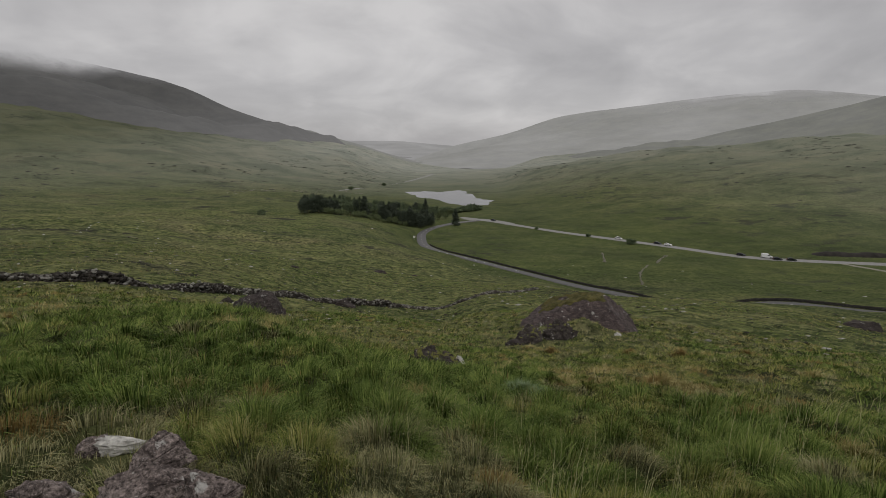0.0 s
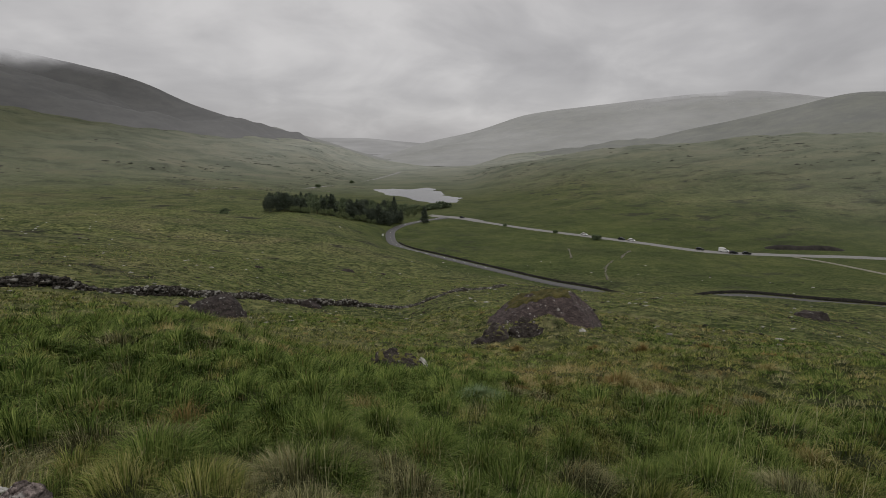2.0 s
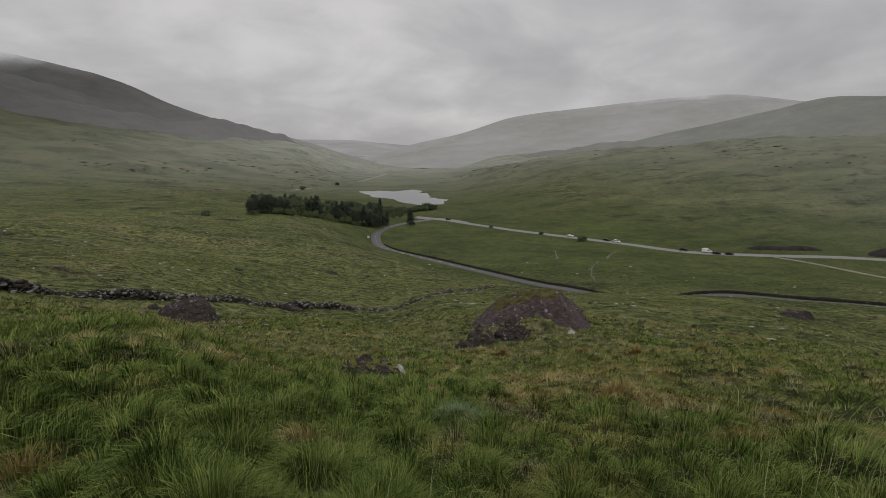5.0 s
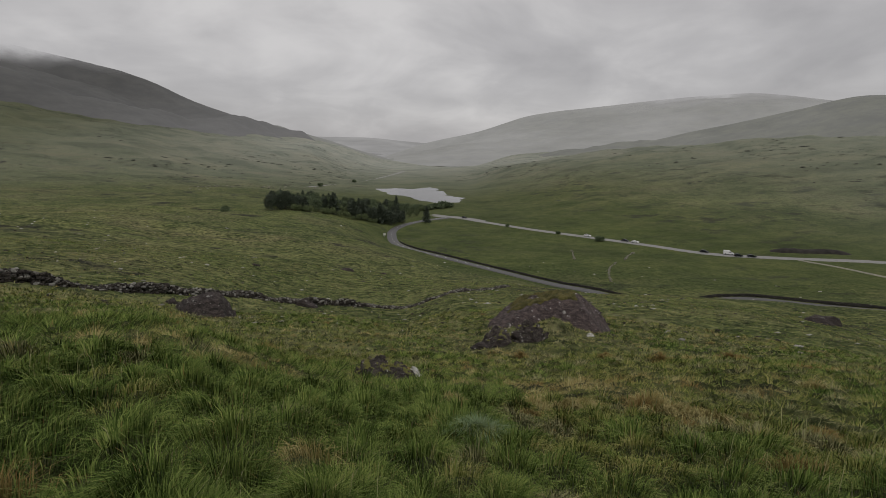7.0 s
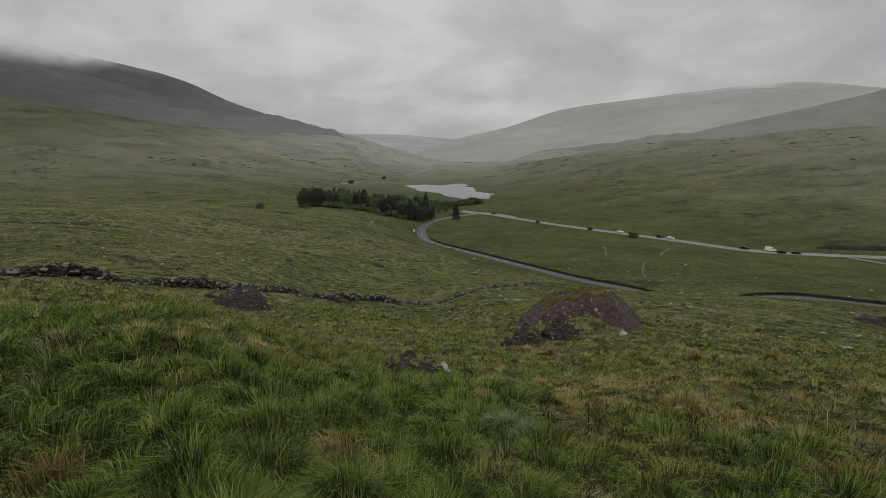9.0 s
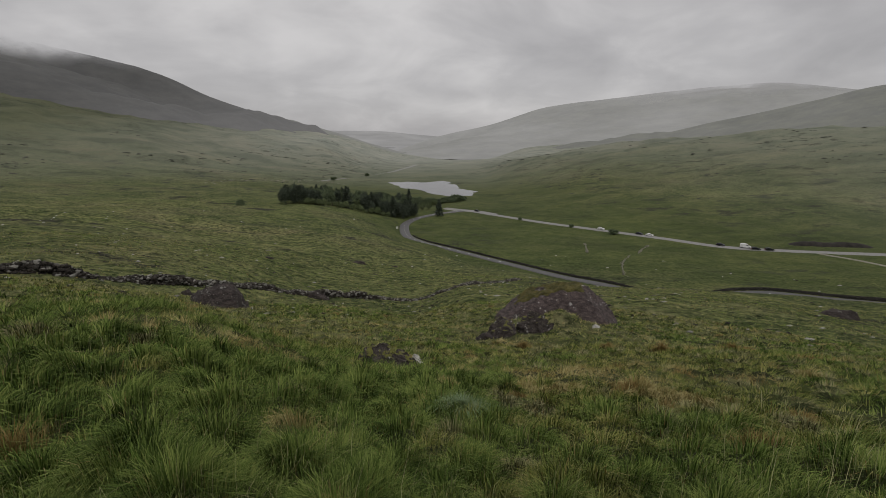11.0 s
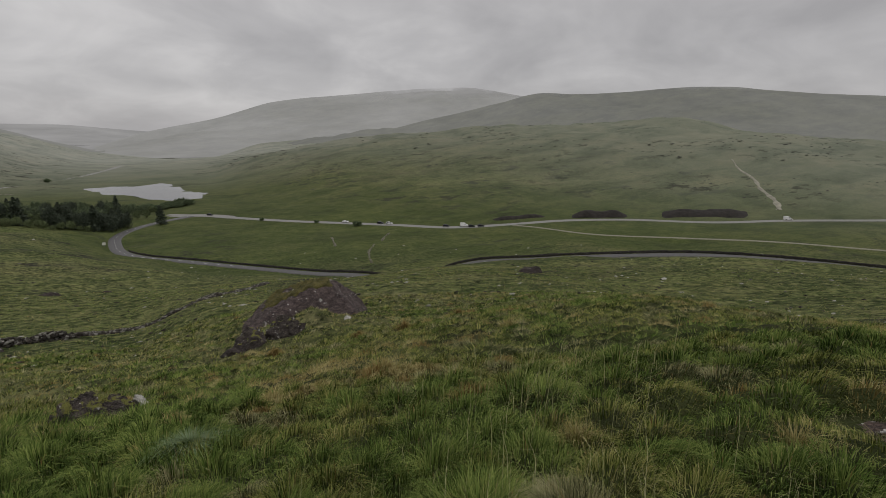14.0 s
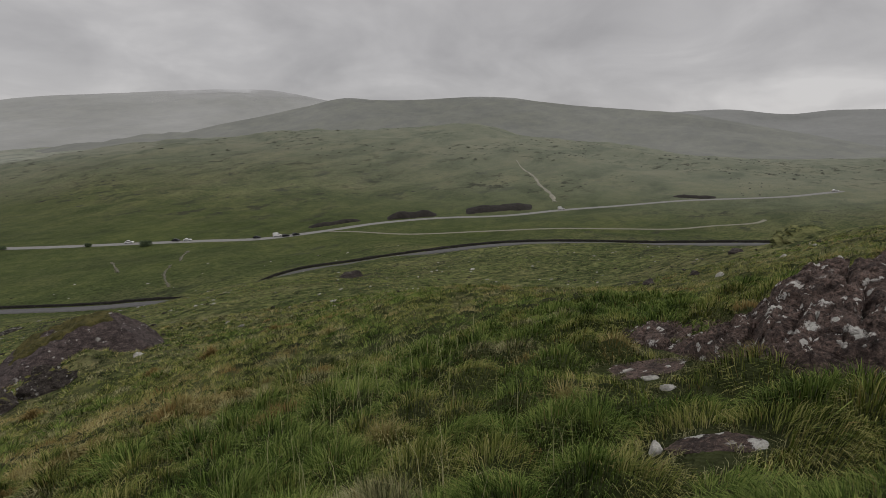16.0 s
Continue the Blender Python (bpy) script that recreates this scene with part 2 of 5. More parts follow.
# spots kept clear of grass: x, y, radius
BARE = [(-2.0, 3.05, 0.22), (-1.95, 2.72, 0.22), (-1.65, 2.72, 0.22), (-1.8, 2.5, 0.2), (-1.4, 2.74, 0.2), (-1.35, 2.5, 0.16), (-2.5, 2.66, 0.16), (-2.4, 2.5, 0.14), (-2.5, 3.4, 0.14), (-2.7, 3.4, 0.15), (-2.45, 3.22, 0.15), (-2.6, 3.2, 0.15), (9.2, 33.9, 1.8), (7.2, 34.2, 1.2), (11.4, 33.2, 1.5), (6.0, 27.4, 0.8), (4.25, 27.2, 0.7), (-17.9, 38.05, 1.6), (-1.25, 16.5, 0.45), (-0.5, 16.6, 0.42), (0.1, 17.0, 0.25), (-1.25, 15.9, 0.4), (-0.5, 16.0, 0.4), (0.05, 16.5, 0.25), (6.0, 26.6, 0.6), (4.2, 26.4, 0.6), (-17.2, 36.8, 1.3)]
BARE += [(*beside(b, r), s) for b, r, s in ((79, 5.9, 0.3), (82, 5.4, 0.45), (85.5, 5.1, 0.55), (89, 4.9, 0.7), (93, 4.9, 0.9), (98, 4.9, 1.0), (104, 5.0, 1.1), (92, 6.0, 0.8), (97, 6.2, 1.0), (103, 6.4, 1.2), (100, 7.2, 1.0), (109, 6, 1.4))]
BARE += [(*beside(b, r), s) for b, r, s in ((81.5, 4.55, 0.24), (78, 4.6, 0.26), (74.5, 4.65, 0.24), (78, 4.3, 0.24), (81.3, 4.0, 0.1), (81.3, 3.85, 0.12), (90, 2.85, 0.16), (86.2, 2.85, 0.18), (82.5, 2.85, 0.15), (86.2, 2.65, 0.2), (80.6, 2.85, 0.08), (80.6, 2.72, 0.1))]


TUSSOCK = 0.46


def tussocks(x, y):
    """The grass tussock at each place: height of its mound there, its centre, how far out (0 at the centre, 1 at the rim) and its size."""
    gx, gy = np.floor(x / TUSSOCK), np.floor(y / TUSSOCK)
    best, mx, my, out, size = np.full(x.shape, -9.0), np.zeros(x.shape), np.zeros(x.shape), np.ones(x.shape), np.zeros(x.shape)
    for di in (-1, 0, 1):
        for dj in (-1, 0, 1):
            cx, cy = gx + di, gy + dj
            px = (cx + 0.5 + 0.42 * hashed(cx, cy, 101)) * TUSSOCK
            py = (cy + 0.5 + 0.42 * hashed(cx, cy, 102)) * TUSSOCK
            big = 0.62 + 0.38 * hashed(cx, cy, 103)
            reach = TUSSOCK * (0.50 + 0.38 * big)
            d = np.hypot(x - px, y - py) / reach
            h = (0.04 + 0.17 * big) * (1 - d * d)
            win = h > best
            best, mx, my, out, size = np.where(win, h, best), np.where(win, px, mx), np.where(win, py, my), np.where(win, d, out), np.where(win, big, size)
    return np.maximum(best, 0.0), mx, my, np.clip(out, 0, 1), size


def hummock(x, y):
    """Rounded grass mounds with narrow hollows between them, levelled off at the rocks."""
    z = tussocks(x, y)[0] + bumps(x, y, 2.4, 3, 2) * 0.06
    for bx, by, s in BARE:
        z = z * ease(np.hypot(x - bx, y - by), s * 0.8, s * 0.8 + 0.35) if s < 1.45 else z
    return z


def land(x, y, cut=True):
    """Height of the ground."""
    x, y = np.asarray(x, float), np.asarray(y, float)
    shape = x.shape
    x, y = x.ravel(), y.ravel()
    r = np.hypot(x - CX, y - CY)
    z = bare_land(x, y)
    near, mounds = r < 90, np.zeros(x.shape)
    mounds[near] = (hummock(x[near], y[near]) - 0.09) * (1 - ease(r[near], 45, 90))
    z = z + mounds + bumps(x, y, 3.0, 5, 2) * 0.10 * ease(r, 2, 8)
    z = z + bumps(x, y, 14.0, 7, 3) * 0.45 * ease(r, 25, 70) + bumps(x, y, 60.0, 11, 4) * 1.6 * ease(r, 200, 520) * (1 - 0.6 * ease(r, 420, 600))
    z = z + np.abs(bumps(x * 0.35 + y * 0.1, y, 26.0, 37, 3)) * 2.4 * ease(r, 110, 190) * ease(-x, 5, 50) * (1 - ease(r, 480, 600))
    z = z + 0.75 * np.exp(-((x - 8.6) ** 2 + (y - 31.5) ** 2) / 1.8)
    rough = bumps(x, y, 90.0, 13, 6)
    high = ease(z, -54, -30) * ease(r, 430, 640)
    z = z + high * (rough * 5.0 + np.abs(bumps(x, y, 70.0, 23, 5)) * 7.0 - 3.0)
    if cut:
        for line, half, lo, hi in ((LOW_ROAD, 3.6, 100, 420), (HIGH_ROAD, 4.5, 260, 520), (TRACK, 3.6, 240, 380), (VALLEY_ROAD, 4.0, 360, 1000)):
            near = (r > lo) & (r < hi)
            if near.any():
                d, h = off_line(x[near], y[near], line)
                k = 1 - ease(d, half, half + 4)
                z[near] = z[near] * (1 - k) + (h - 0.12) * k
        near = (r > 380) & (r < 760) & (np.abs(x) < 160)
        if near.any():
            d = in_pond(x[near], y[near]) + bumps(x[near], y[near], 14.0, 31, 3) * 5
            k = 1 - ease(-d, 0, 40)
            flatz = np.where(d > 0, WATER - 0.15 - np.minimum(d, 8) * 0.2, WATER + 0.12 + np.minimum(-d, 20) * 0.03)
            z[near] = z[near] * (1 - k) + flatz * k
    return z.reshape(shape)


def ground_at(x, y):
    return float(land(np.array([x]), np.array([y]))[0])


# ---- materials ----
def material(name, rough=0.9):
    m = bpy.data.materials.new(name)
    m.use_nodes = True
    t = m.node_tree
    b = t.nodes["Principled BSDF"]
    b.inputs["Roughness"].default_value = rough
    b.inputs["Specular IOR Level"].default_value = 0.25
    return m, t, b


def noise_tex(t, vec, scale, detail=5.0, rough=0.55, distort=0.0):
    return node(t, "ShaderNodeTexNoise", Vector=vec, Scale=scale, Detail=detail, Roughness=rough, Distortion=distort).outputs[0]


def where(t):
    return node(t, "ShaderNodeNewGeometry").outputs["Position"]


def squash(t, vec, sx, sy, sz):
    n = node(t, "ShaderNodeVectorMath", i0=vec, i1=(sx, sy, sz))
    n.operation = "MULTIPLY"
    return n.outputs[0]


def bump(t, b, height, strength, dist):
    n = node(t, "ShaderNodeBump", Height=height, Strength=strength, Distance=dist)
    link(t, n.outputs[0], b.inputs["Normal"])


def moor_material():
    m, t, b = material("moor_grass", 0.95)
    b.inputs["Specular IOR Level"].default_value = 0.05
    p = where(t)
    vast = noise_tex(t, p, 0.0045, 6, 0.62, 0.6)
    broad = noise_tex(t, squash(t, p, 1, 1, 2.5), 0.022, 7, 0.66, 0.4)
    mid = noise_tex(t, p, 0.13, 6, 0.62)
    tuft = noise_tex(t, squash(t, p, 1, 1, 2.0), 1.1, 5, 0.68)
    blade = noise_tex(t, p, 14.0, 3, 0.6)
    green = mix(t, ramp(t, mid, (0.35, (0, 0, 0)), (0.65, (1, 1, 1))), (0.066, 0.088, 0.026), (0.108, 0.130, 0.043))
    straw = mix(t, ramp(t, blade, (0.3, (0, 0, 0)), (0.7, (1, 1, 1))), (0.125, 0.108, 0.058), (0.17, 0.152, 0.085))
    olive = mix(t, ramp(t, mid, (0.35, (0, 0, 0)), (0.65, (1, 1, 1))), (0.075, 0.080, 0.035), (0.113, 0.114, 0.052))
    col = mix(t, ramp(t, vast, (0.42, (0, 0, 0)), (0.58, (1, 1, 1))), green, olive)
    col = mix(t, ramp(t, broad, (0.50, (0, 0, 0)), (0.64, (0.85, 0.85, 0.85))), col, straw)
    col = mix(t, ramp(t, broad, (0.34, (0.85, 0.85, 0.85)), (0.46, (0, 0, 0))), col, (0.048, 0.062, 0.024))
    patch = noise_tex(t, squash(t, p, 1, 1, 2.5), 0.055, 5, 0.6, 0.8)
    col = mix(t, ramp(t, patch, (0.39, (0.9, 0.9, 0.9)), (0.49, (0, 0, 0))), col, (0.044, 0.062, 0.02))
    col = mix(t, ramp(t, patch, (0.53, (0, 0, 0)), (0.63, (0.75, 0.75, 0.75))), col, (0.155, 0.158, 0.066))
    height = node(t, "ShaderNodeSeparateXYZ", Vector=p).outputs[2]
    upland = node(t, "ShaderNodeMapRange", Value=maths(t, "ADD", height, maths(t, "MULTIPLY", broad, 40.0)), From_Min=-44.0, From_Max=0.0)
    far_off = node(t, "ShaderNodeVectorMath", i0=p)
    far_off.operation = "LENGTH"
    far_zone = node(t, "ShaderNodeMapRange", Value=far_off.outputs["Value"], From_Min=330.0, From_Max=850.0)
    # haze painted into the colour: high, far grass turns greyer
    haze_grass = mix(t, patch, (0.125, 0.132, 0.097), (0.172, 0.175, 0.132))
    col = mix(t, maths(t, "MULTIPLY", maths(t, "MULTIPLY", upland.outputs[0], far_zone.outputs[0]), 0.88), col, haze_grass)
    hump = noise_tex(t, squash(t, p, 1, 1, 2.0), 0.42, 5, 0.66)
    col = mix(t, ramp(t, hump, (0.52, (0, 0, 0)), (0.62, (0.7, 0.7, 0.7))), col, (0.165, 0.165, 0.068))
    col = mix(t, ramp(t, hump, (0.36, (0.8, 0.8, 0.8)), (0.47, (0, 0, 0))), col, (0.034, 0.044, 0.016))
    col = mix(t, ramp(t, tuft, (0.51, (0, 0, 0)), (0.60, (0.75, 0.75, 0.75))), col, (0.155, 0.162, 0.070))
    col = mix(t, ramp(t, tuft, (0.38, (1, 1, 1)), (0.48, (0, 0, 0))), col, (0.026, 0.034, 0.013))
    terrace = noise_tex(t, squash(t, p, 0.16, 1.0, 1.0), 0.55, 4, 0.6)
    col = mix(t, ramp(t, terrace, (0.36, (0.6, 0.6, 0.6)), (0.45, (0, 0, 0))), col, (0.034, 0.046, 0.016))
    col = mix(t, ramp(t, terrace, (0.56, (0, 0, 0)), (0.66, (0.3, 0.3, 0.3))), col, (0.15, 0.15, 0.06))
    russet = noise_tex(t, squash(t, p, 0.4, 1, 2.5), 0.02, 8, 0.7, 0.5)
    col = mix(t, maths(t, "MULTIPLY", ramp(t, russet, (0.54, (0, 0, 0)), (0.62, (0.8, 0.8, 0.8))), far_zone.outputs[0]), col, (0.115, 0.092, 0.055))
    rocks = noise_tex(t, squash(t, p, 0.45, 1, 3), 0.055, 10, 0.74)
    col = mix(t, ramp(t, rocks, (0.57, (0, 0, 0)), (0.62, (1, 1, 1))), col, (0.036, 0.036, 0.026))
    flat_x = node(t, "ShaderNodeSeparateXYZ", Vector=p).outputs[0]
    heath = node(t, "ShaderNodeMapRange", Value=maths(t, "ADD", far_off.outputs["Value"], maths(t, "MULTIPLY", broad, 260.0)), From_Min=960.0, From_Max=1190.0)
    west = node(t, "ShaderNodeMapRange", Value=flat_x, From_Min=-330.0, From_Max=-520.0)
    col = mix(t, maths(t, "MULTIPLY", heath.outputs[0], west.outputs[0]), col, mix(t, mid, (0.04, 0.043, 0.03), (0.085, 0.085, 0.06)))
    bare = noise_tex(t, squash(t, p, 1, 1, 3), 0.031, 11, 0.78)
    col = mix(t, ramp(t, bare, (0.655, (0, 0, 0)), (0.68, (1, 1, 1))), col, (0.16, 0.14, 0.12))
    pasture = node(t, "ShaderNodeMapRange", Value=maths(t, "ADD", height, maths(t, "MULTIPLY", broad, 8.0)), From_Min=-42.0, From_Max=-52.0, To_Max=0.72)
    col = mix(t, pasture.outputs[0], col, mix(t, ramp(t, mid, (0.35, (0, 0, 0)), (0.65, (1, 1, 1))), (0.043, 0.058, 0.020), (0.070, 0.086, 0.029)))
    # distance fade to smooth grey-green, haze put into the colour
    col = mix(t, maths(t, "MULTIPLY", far_zone.outputs[0], 0.78), col, mix(t, ramp(t, vast, (0.38, (0, 0, 0)), (0.62, (1, 1, 1))), (0.076, 0.086, 0.048), (0.104, 0.107, 0.065)))
    # more painted haze: base colour pales with distance, except in the west
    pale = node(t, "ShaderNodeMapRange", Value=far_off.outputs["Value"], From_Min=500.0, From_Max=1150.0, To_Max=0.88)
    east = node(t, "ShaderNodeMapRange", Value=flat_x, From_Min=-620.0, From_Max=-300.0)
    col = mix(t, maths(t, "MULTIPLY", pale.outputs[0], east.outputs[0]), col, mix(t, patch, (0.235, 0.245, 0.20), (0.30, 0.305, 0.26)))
    # haze over the right valley side, painted as a lighter ground colour
    valley_haze = maths(t, "MULTIPLY", node(t, "ShaderNodeMapRange", Value=flat_x, From_Min=150.0, From_Max=560.0, To_Max=0.8).outputs[0], node(t, "ShaderNodeMapRange", Value=far_off.outputs["Value"], From_Min=280.0, From_Max=460.0).outputs[0])
    col = mix(t, valley_haze, col, mix(t, patch, (0.135, 0.150, 0.105), (0.195, 0.200, 0.150)))
    macro = noise_tex(t, squash(t, p, 0.5, 1, 2), 0.026, 5, 0.6, 0.5)
    strong = node(t, "ShaderNodeMapRange", Value=far_off.outputs["Value"], From_Min=50.0, From_Max=110.0)
    col = mix(t, strong.outputs[0], col, ramp(t, macro, (0.34, (0.72, 0.76, 0.76)), (0.48, (0.95, 0.97, 0.96)), (0.64, (1.12, 1.09, 1.07))), "MULTIPLY")
    band = noise_tex(t, squash(t, p, 1, 1, 2), 0.0085, 4, 0.6, 0.5)
    fleck = noise_tex(t, squash(t, p, 0.6, 1, 2.5), 0.085, 7, 0.72)
    crag = maths(t, "MULTIPLY", ramp(t, band, (0.48, (0, 0, 0)), (0.62, (1, 1, 1))), ramp(t, fleck, (0.535, (0, 0, 0)), (0.60, (0.75, 0.75, 0.75))))
    col = mix(t, maths(t, "MULTIPLY", crag, strong.outputs[0]), col, (0.036, 0.037, 0.028))
    speck = ramp(t, noise_tex(t, squash(t, p, 1, 1, 2), 0.62, 6, 0.68), (0.38, (0.42, 0.46, 0.46)), (0.49, (1, 1, 1)), (0.60, (1.32, 1.28, 1.24)))
    grazed = node(t, "ShaderNodeMapRange", Value=far_off.outputs["Value"], From_Min=300.0, From_Max=170.0)
    col = mix(t, grazed.outputs[0], col, speck, "MULTIPLY")
    # dead-grass base near the path, darkened to paint in shade between tussocks
    thatch_shade = node(t, "ShaderNodeMapRange", Value=far_off.outputs["Value"], From_Min=9.0, From_Max=32.0, To_Min=0.75, To_Max=0.0)
    col = mix(t, thatch_shade.outputs[0], col, mix(t, tuft, (0.014, 0.019, 0.006), (0.040, 0.047, 0.017)))
    col = mix(t, 1.0, col, (1.10, 1.09, 1.13), "MULTIPLY")
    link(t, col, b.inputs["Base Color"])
    bump(t, b, maths(t, "ADD", maths(t, "MULTIPLY", tuft, 0.5), maths(t, "MULTIPLY", blade, 0.06)), 1.0, 0.8)
    return m


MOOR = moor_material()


def rock_material(name, dark, light, lichen=0.6, moss=0.0, size=1.0, cracks=0.35, pieces=False, spread=0.52, crusts=((3.2, 0.68), (7.5, 0.64))):
    """Slate with cracks and crusts of white lichen; size: that of the rock's features."""
    m, t, b = material(name, 0.85)
    p = squash(t, where(t), 1 / size, 1 / size, 1 / size)
    grain = noise_tex(t, p, 22.0, 7, 0.72)
    patch = noise_tex(t, squash(t, p, 1, 1, 2.5), 2.4, 7, 0.7)
    crack = node(t, "ShaderNodeTexVoronoi", Vector=squash(t, p, 1, 1, 2.2), Scale=2.6, Randomness=1.0)
    crack.feature = "DISTANCE_TO_EDGE"
    col = mix(t, ramp(t, patch, (0.38, (0, 0, 0)), (0.62, (1, 1, 1))), dark, light)
    col = mix(t, ramp(t, grain, (0.36, (1, 1, 1)), (0.54, (0, 0, 0))), col, tuple(c * 0.4 for c in dark))
    col = mix(t, ramp(t, grain, (0.56, (0, 0, 0)), (0.70, (0.7, 0.7, 0.7))), col, tuple(c * 1.9 for c in light))
    for scale, cut in crusts:
        spot = node(t, "ShaderNodeTexVoronoi", Vector=p, Scale=scale, Randomness=1.0)
        edge = maths(t, "ADD", spot.outputs["Distance"], maths(t, "MULTIPLY", noise_tex(t, p, scale * 3, 8, 0.75), 0.95))
        area = ramp(t, noise_tex(t, p, scale * 0.45, 3, 0.5), (spread, (0, 0, 0)), (spread + 0.05, (1, 1, 1)))
        crust = maths(t, "MULTIPLY", ramp(t, edge, (cut, (1, 1, 1)), (cut + 0.05, (0, 0, 0))), area)
        col = mix(t, maths(t, "MULTIPLY", crust, lichen), col, mix(t, grain, (0.34, 0.33, 0.31), (0.66, 0.65, 0.61)))
    if moss:
        up = node(t, "ShaderNodeSeparateXYZ", Vector=node(t, "ShaderNodeNewGeometry").outputs["Normal"]).outputs[2]
        k = maths(t, "ADD", maths(t, "SUBTRACT", up, 0.35), maths(t, "MULTIPLY", noise_tex(t, p, 2.4, 7, 0.7), 1.6))
        col = mix(t, ramp(t, maths(t, "MULTIPLY", k, 0.5), (0.65 - moss / 2, (0, 0, 0)), (0.70 - moss / 2, (1, 1, 1))), col, mix(t, grain, (0.048, 0.054, 0.011), (0.19, 0.185, 0.045)))
    if pieces:
        one = node(t, "ShaderNodeNewGeometry").outputs["Random Per Island"]
        col = mix(t, ramp(t, one, (0.70, (0, 0, 0)), (0.92, (0.9, 0.9, 0.9))), col, (0.28, 0.27, 0.24))
        col = mix(t, ramp(t, one, (0.05, (0.8, 0.8, 0.8)), (0.45, (0, 0, 0))), col, (0.022, 0.019, 0.016))
    link(t, col, b.inputs["Base Color"])
    h = maths(t, "ADD", maths(t, "MULTIPLY", grain, 0.3), maths(t, "MULTIPLY", ramp(t, crack.outputs[0], (0.0, (0, 0, 0)), (0.05, (1, 1, 1))), cracks))
    h = maths(t, "ADD", h, maths(t, "MULTIPLY", patch, 0.6))
    bump(t, b, h, 1.0, 0.10 * size)
    return m


ROCK = rock_material("purple_slate_rock", (0.044, 0.031, 0.027), (0.160, 0.112, 0.094), 0.95, size=0.7, cracks=0.12, spread=0.45, crusts=((2.4, 0.68), (6.5, 0.69)))
ROCK_FAR = rock_material("weathered_slate_rock", (0.026, 0.021, 0.019), (0.080, 0.064, 0.058), 0.35, size=1.6)
ROCK_NEAR = rock_material("lichened_slate_stone", (0.060, 0.046, 0.041), (0.29, 0.24, 0.22), 0.8, size=0.55, cracks=0.2)
ROCK_CRAG = rock_material("crusted_slate_rock", (0.026, 0.021, 0.019), (0.105, 0.088, 0.078), 0.55, 0.1, size=0.8)
WALL_STONE = rock_material("wall_stone", (0.026, 0.022, 0.017), (0.085, 0.073, 0.060), 0.3, size=2.0, pieces=True)


def plain(name, col, rough=0.8, scale=3.0, vary=0.25, metal=0.0):
    m, t, b = material(name, rough)
    n = noise_tex(t, where(t), scale, 6, 0.65)
    lo, hi = tuple(c * (1 - vary) for c in col), tuple(min(1, c * (1 + vary)) for c in col)
    link(t, mix(t, ramp(t, n, (0.3, (0, 0, 0)), (0.7, (1, 1, 1))), lo, hi), b.inputs["Base Color"])
    b.inputs["Metallic"].default_value = metal
    return m


ASPHALT = plain("wet_asphalt", (0.088, 0.086, 0.086), 0.55, 0.8, 0.2)
PALE_TAR = plain("pale_worn_tarmac", (0.22, 0.215, 0.205), 0.75, 0.8, 0.2)
GRAVEL = plain("track_gravel", (0.21, 0.20, 0.155), 0.95, 0.9, 0.3)
WHITE_LINE = plain("road_paint", (0.6, 0.6, 0.58), 0.7, 5.0, 0.15)


def water_material():
    m, t, b = material("lake_water", 0.08)
    b.inputs["Base Color"].default_value = (0.03, 0.033, 0.036, 1)
    b.inputs["Specular IOR Level"].default_value = 0.3
    bump(t, b, noise_tex(t, squash(t, where(t), 0.5, 0.2, 1), 1.0, 3, 0.5), 0.15, 0.05)
    return m


DARK_WALL = rock_material("dark_wall_stone", (0.018, 0.016, 0.014), (0.045, 0.041, 0.036), 0.15, size=3.0)
LAKE = water_material()


# ---- mesh helpers ----
def mesh_object(name, verts, faces, mat, smooth=False):
    me = bpy.data.meshes.new(name)
    me.from_pydata([tuple(v) for v in verts], [], [tuple(f) for f in faces])
    if smooth:
        me.shade_smooth()
    me.materials.append(mat)
    return new(name, me)


def quick_mesh(name, verts, quads, mat, smooth=True):
    """A mesh out of arrays: verts n x 3, faces n x 3 or n x 4."""
    me = bpy.data.meshes.new(name)
    n = quads.shape[1]
    me.vertices.add(len(verts))
    me.vertices.foreach_set("co", np.asarray(verts, np.float32).ravel())
    me.loops.add(quads.size)
    me.loops.foreach_set("vertex_index", quads.astype(np.int32).ravel())
    me.polygons.add(len(quads))
    me.polygons.foreach_set("loop_start", np.arange(0, quads.size, n, dtype=np.int32))
    me.update(calc_edges=True)
    me.validate()
    if smooth:
        me.shade_smooth()
    me.materials.append(mat)
    return new(name, me)


def part(name, bm, mat, parent, label=""):
    me = bpy.data.meshes.new(name)
    bm.to_mesh(me)
    bm.free()
    me.materials.append(mat)
    ob = new(name, me)
    ob.parent = parent
    return tagged(ob, label)


def grid_faces(rows_n, cols_n):
    i = np.arange(rows_n * cols_n).reshape(rows_n, cols_n)
    return np.stack([i[:-1, :-1].ravel(), i[:-1, 1:].ravel(), i[1:, 1:].ravel(), i[1:, :-1].ravel()], axis=1)


# ---- the ground: one sheet out to the horizon ----
AZ = np.concatenate([np.arange(-56, 112, 0.38), np.arange(112, 304.1, 3.0)])
RINGS = np.concatenate([[0.01, 0.25], np.arange(0.5, 14, 0.12), np.geomspace(14, 45, 110), np.geomspace(46, 130, 60), np.arange(131, 480, 3.0), np.geomspace(481, 1700, 110), np.geomspace(1800, 4700, 14)])
aa, rr = np.meshgrid(np.radians(AZ), RINGS)
gx, gy = CX + rr * np.sin(aa), CY + rr * np.cos(aa)
gz = land(gx, gy)
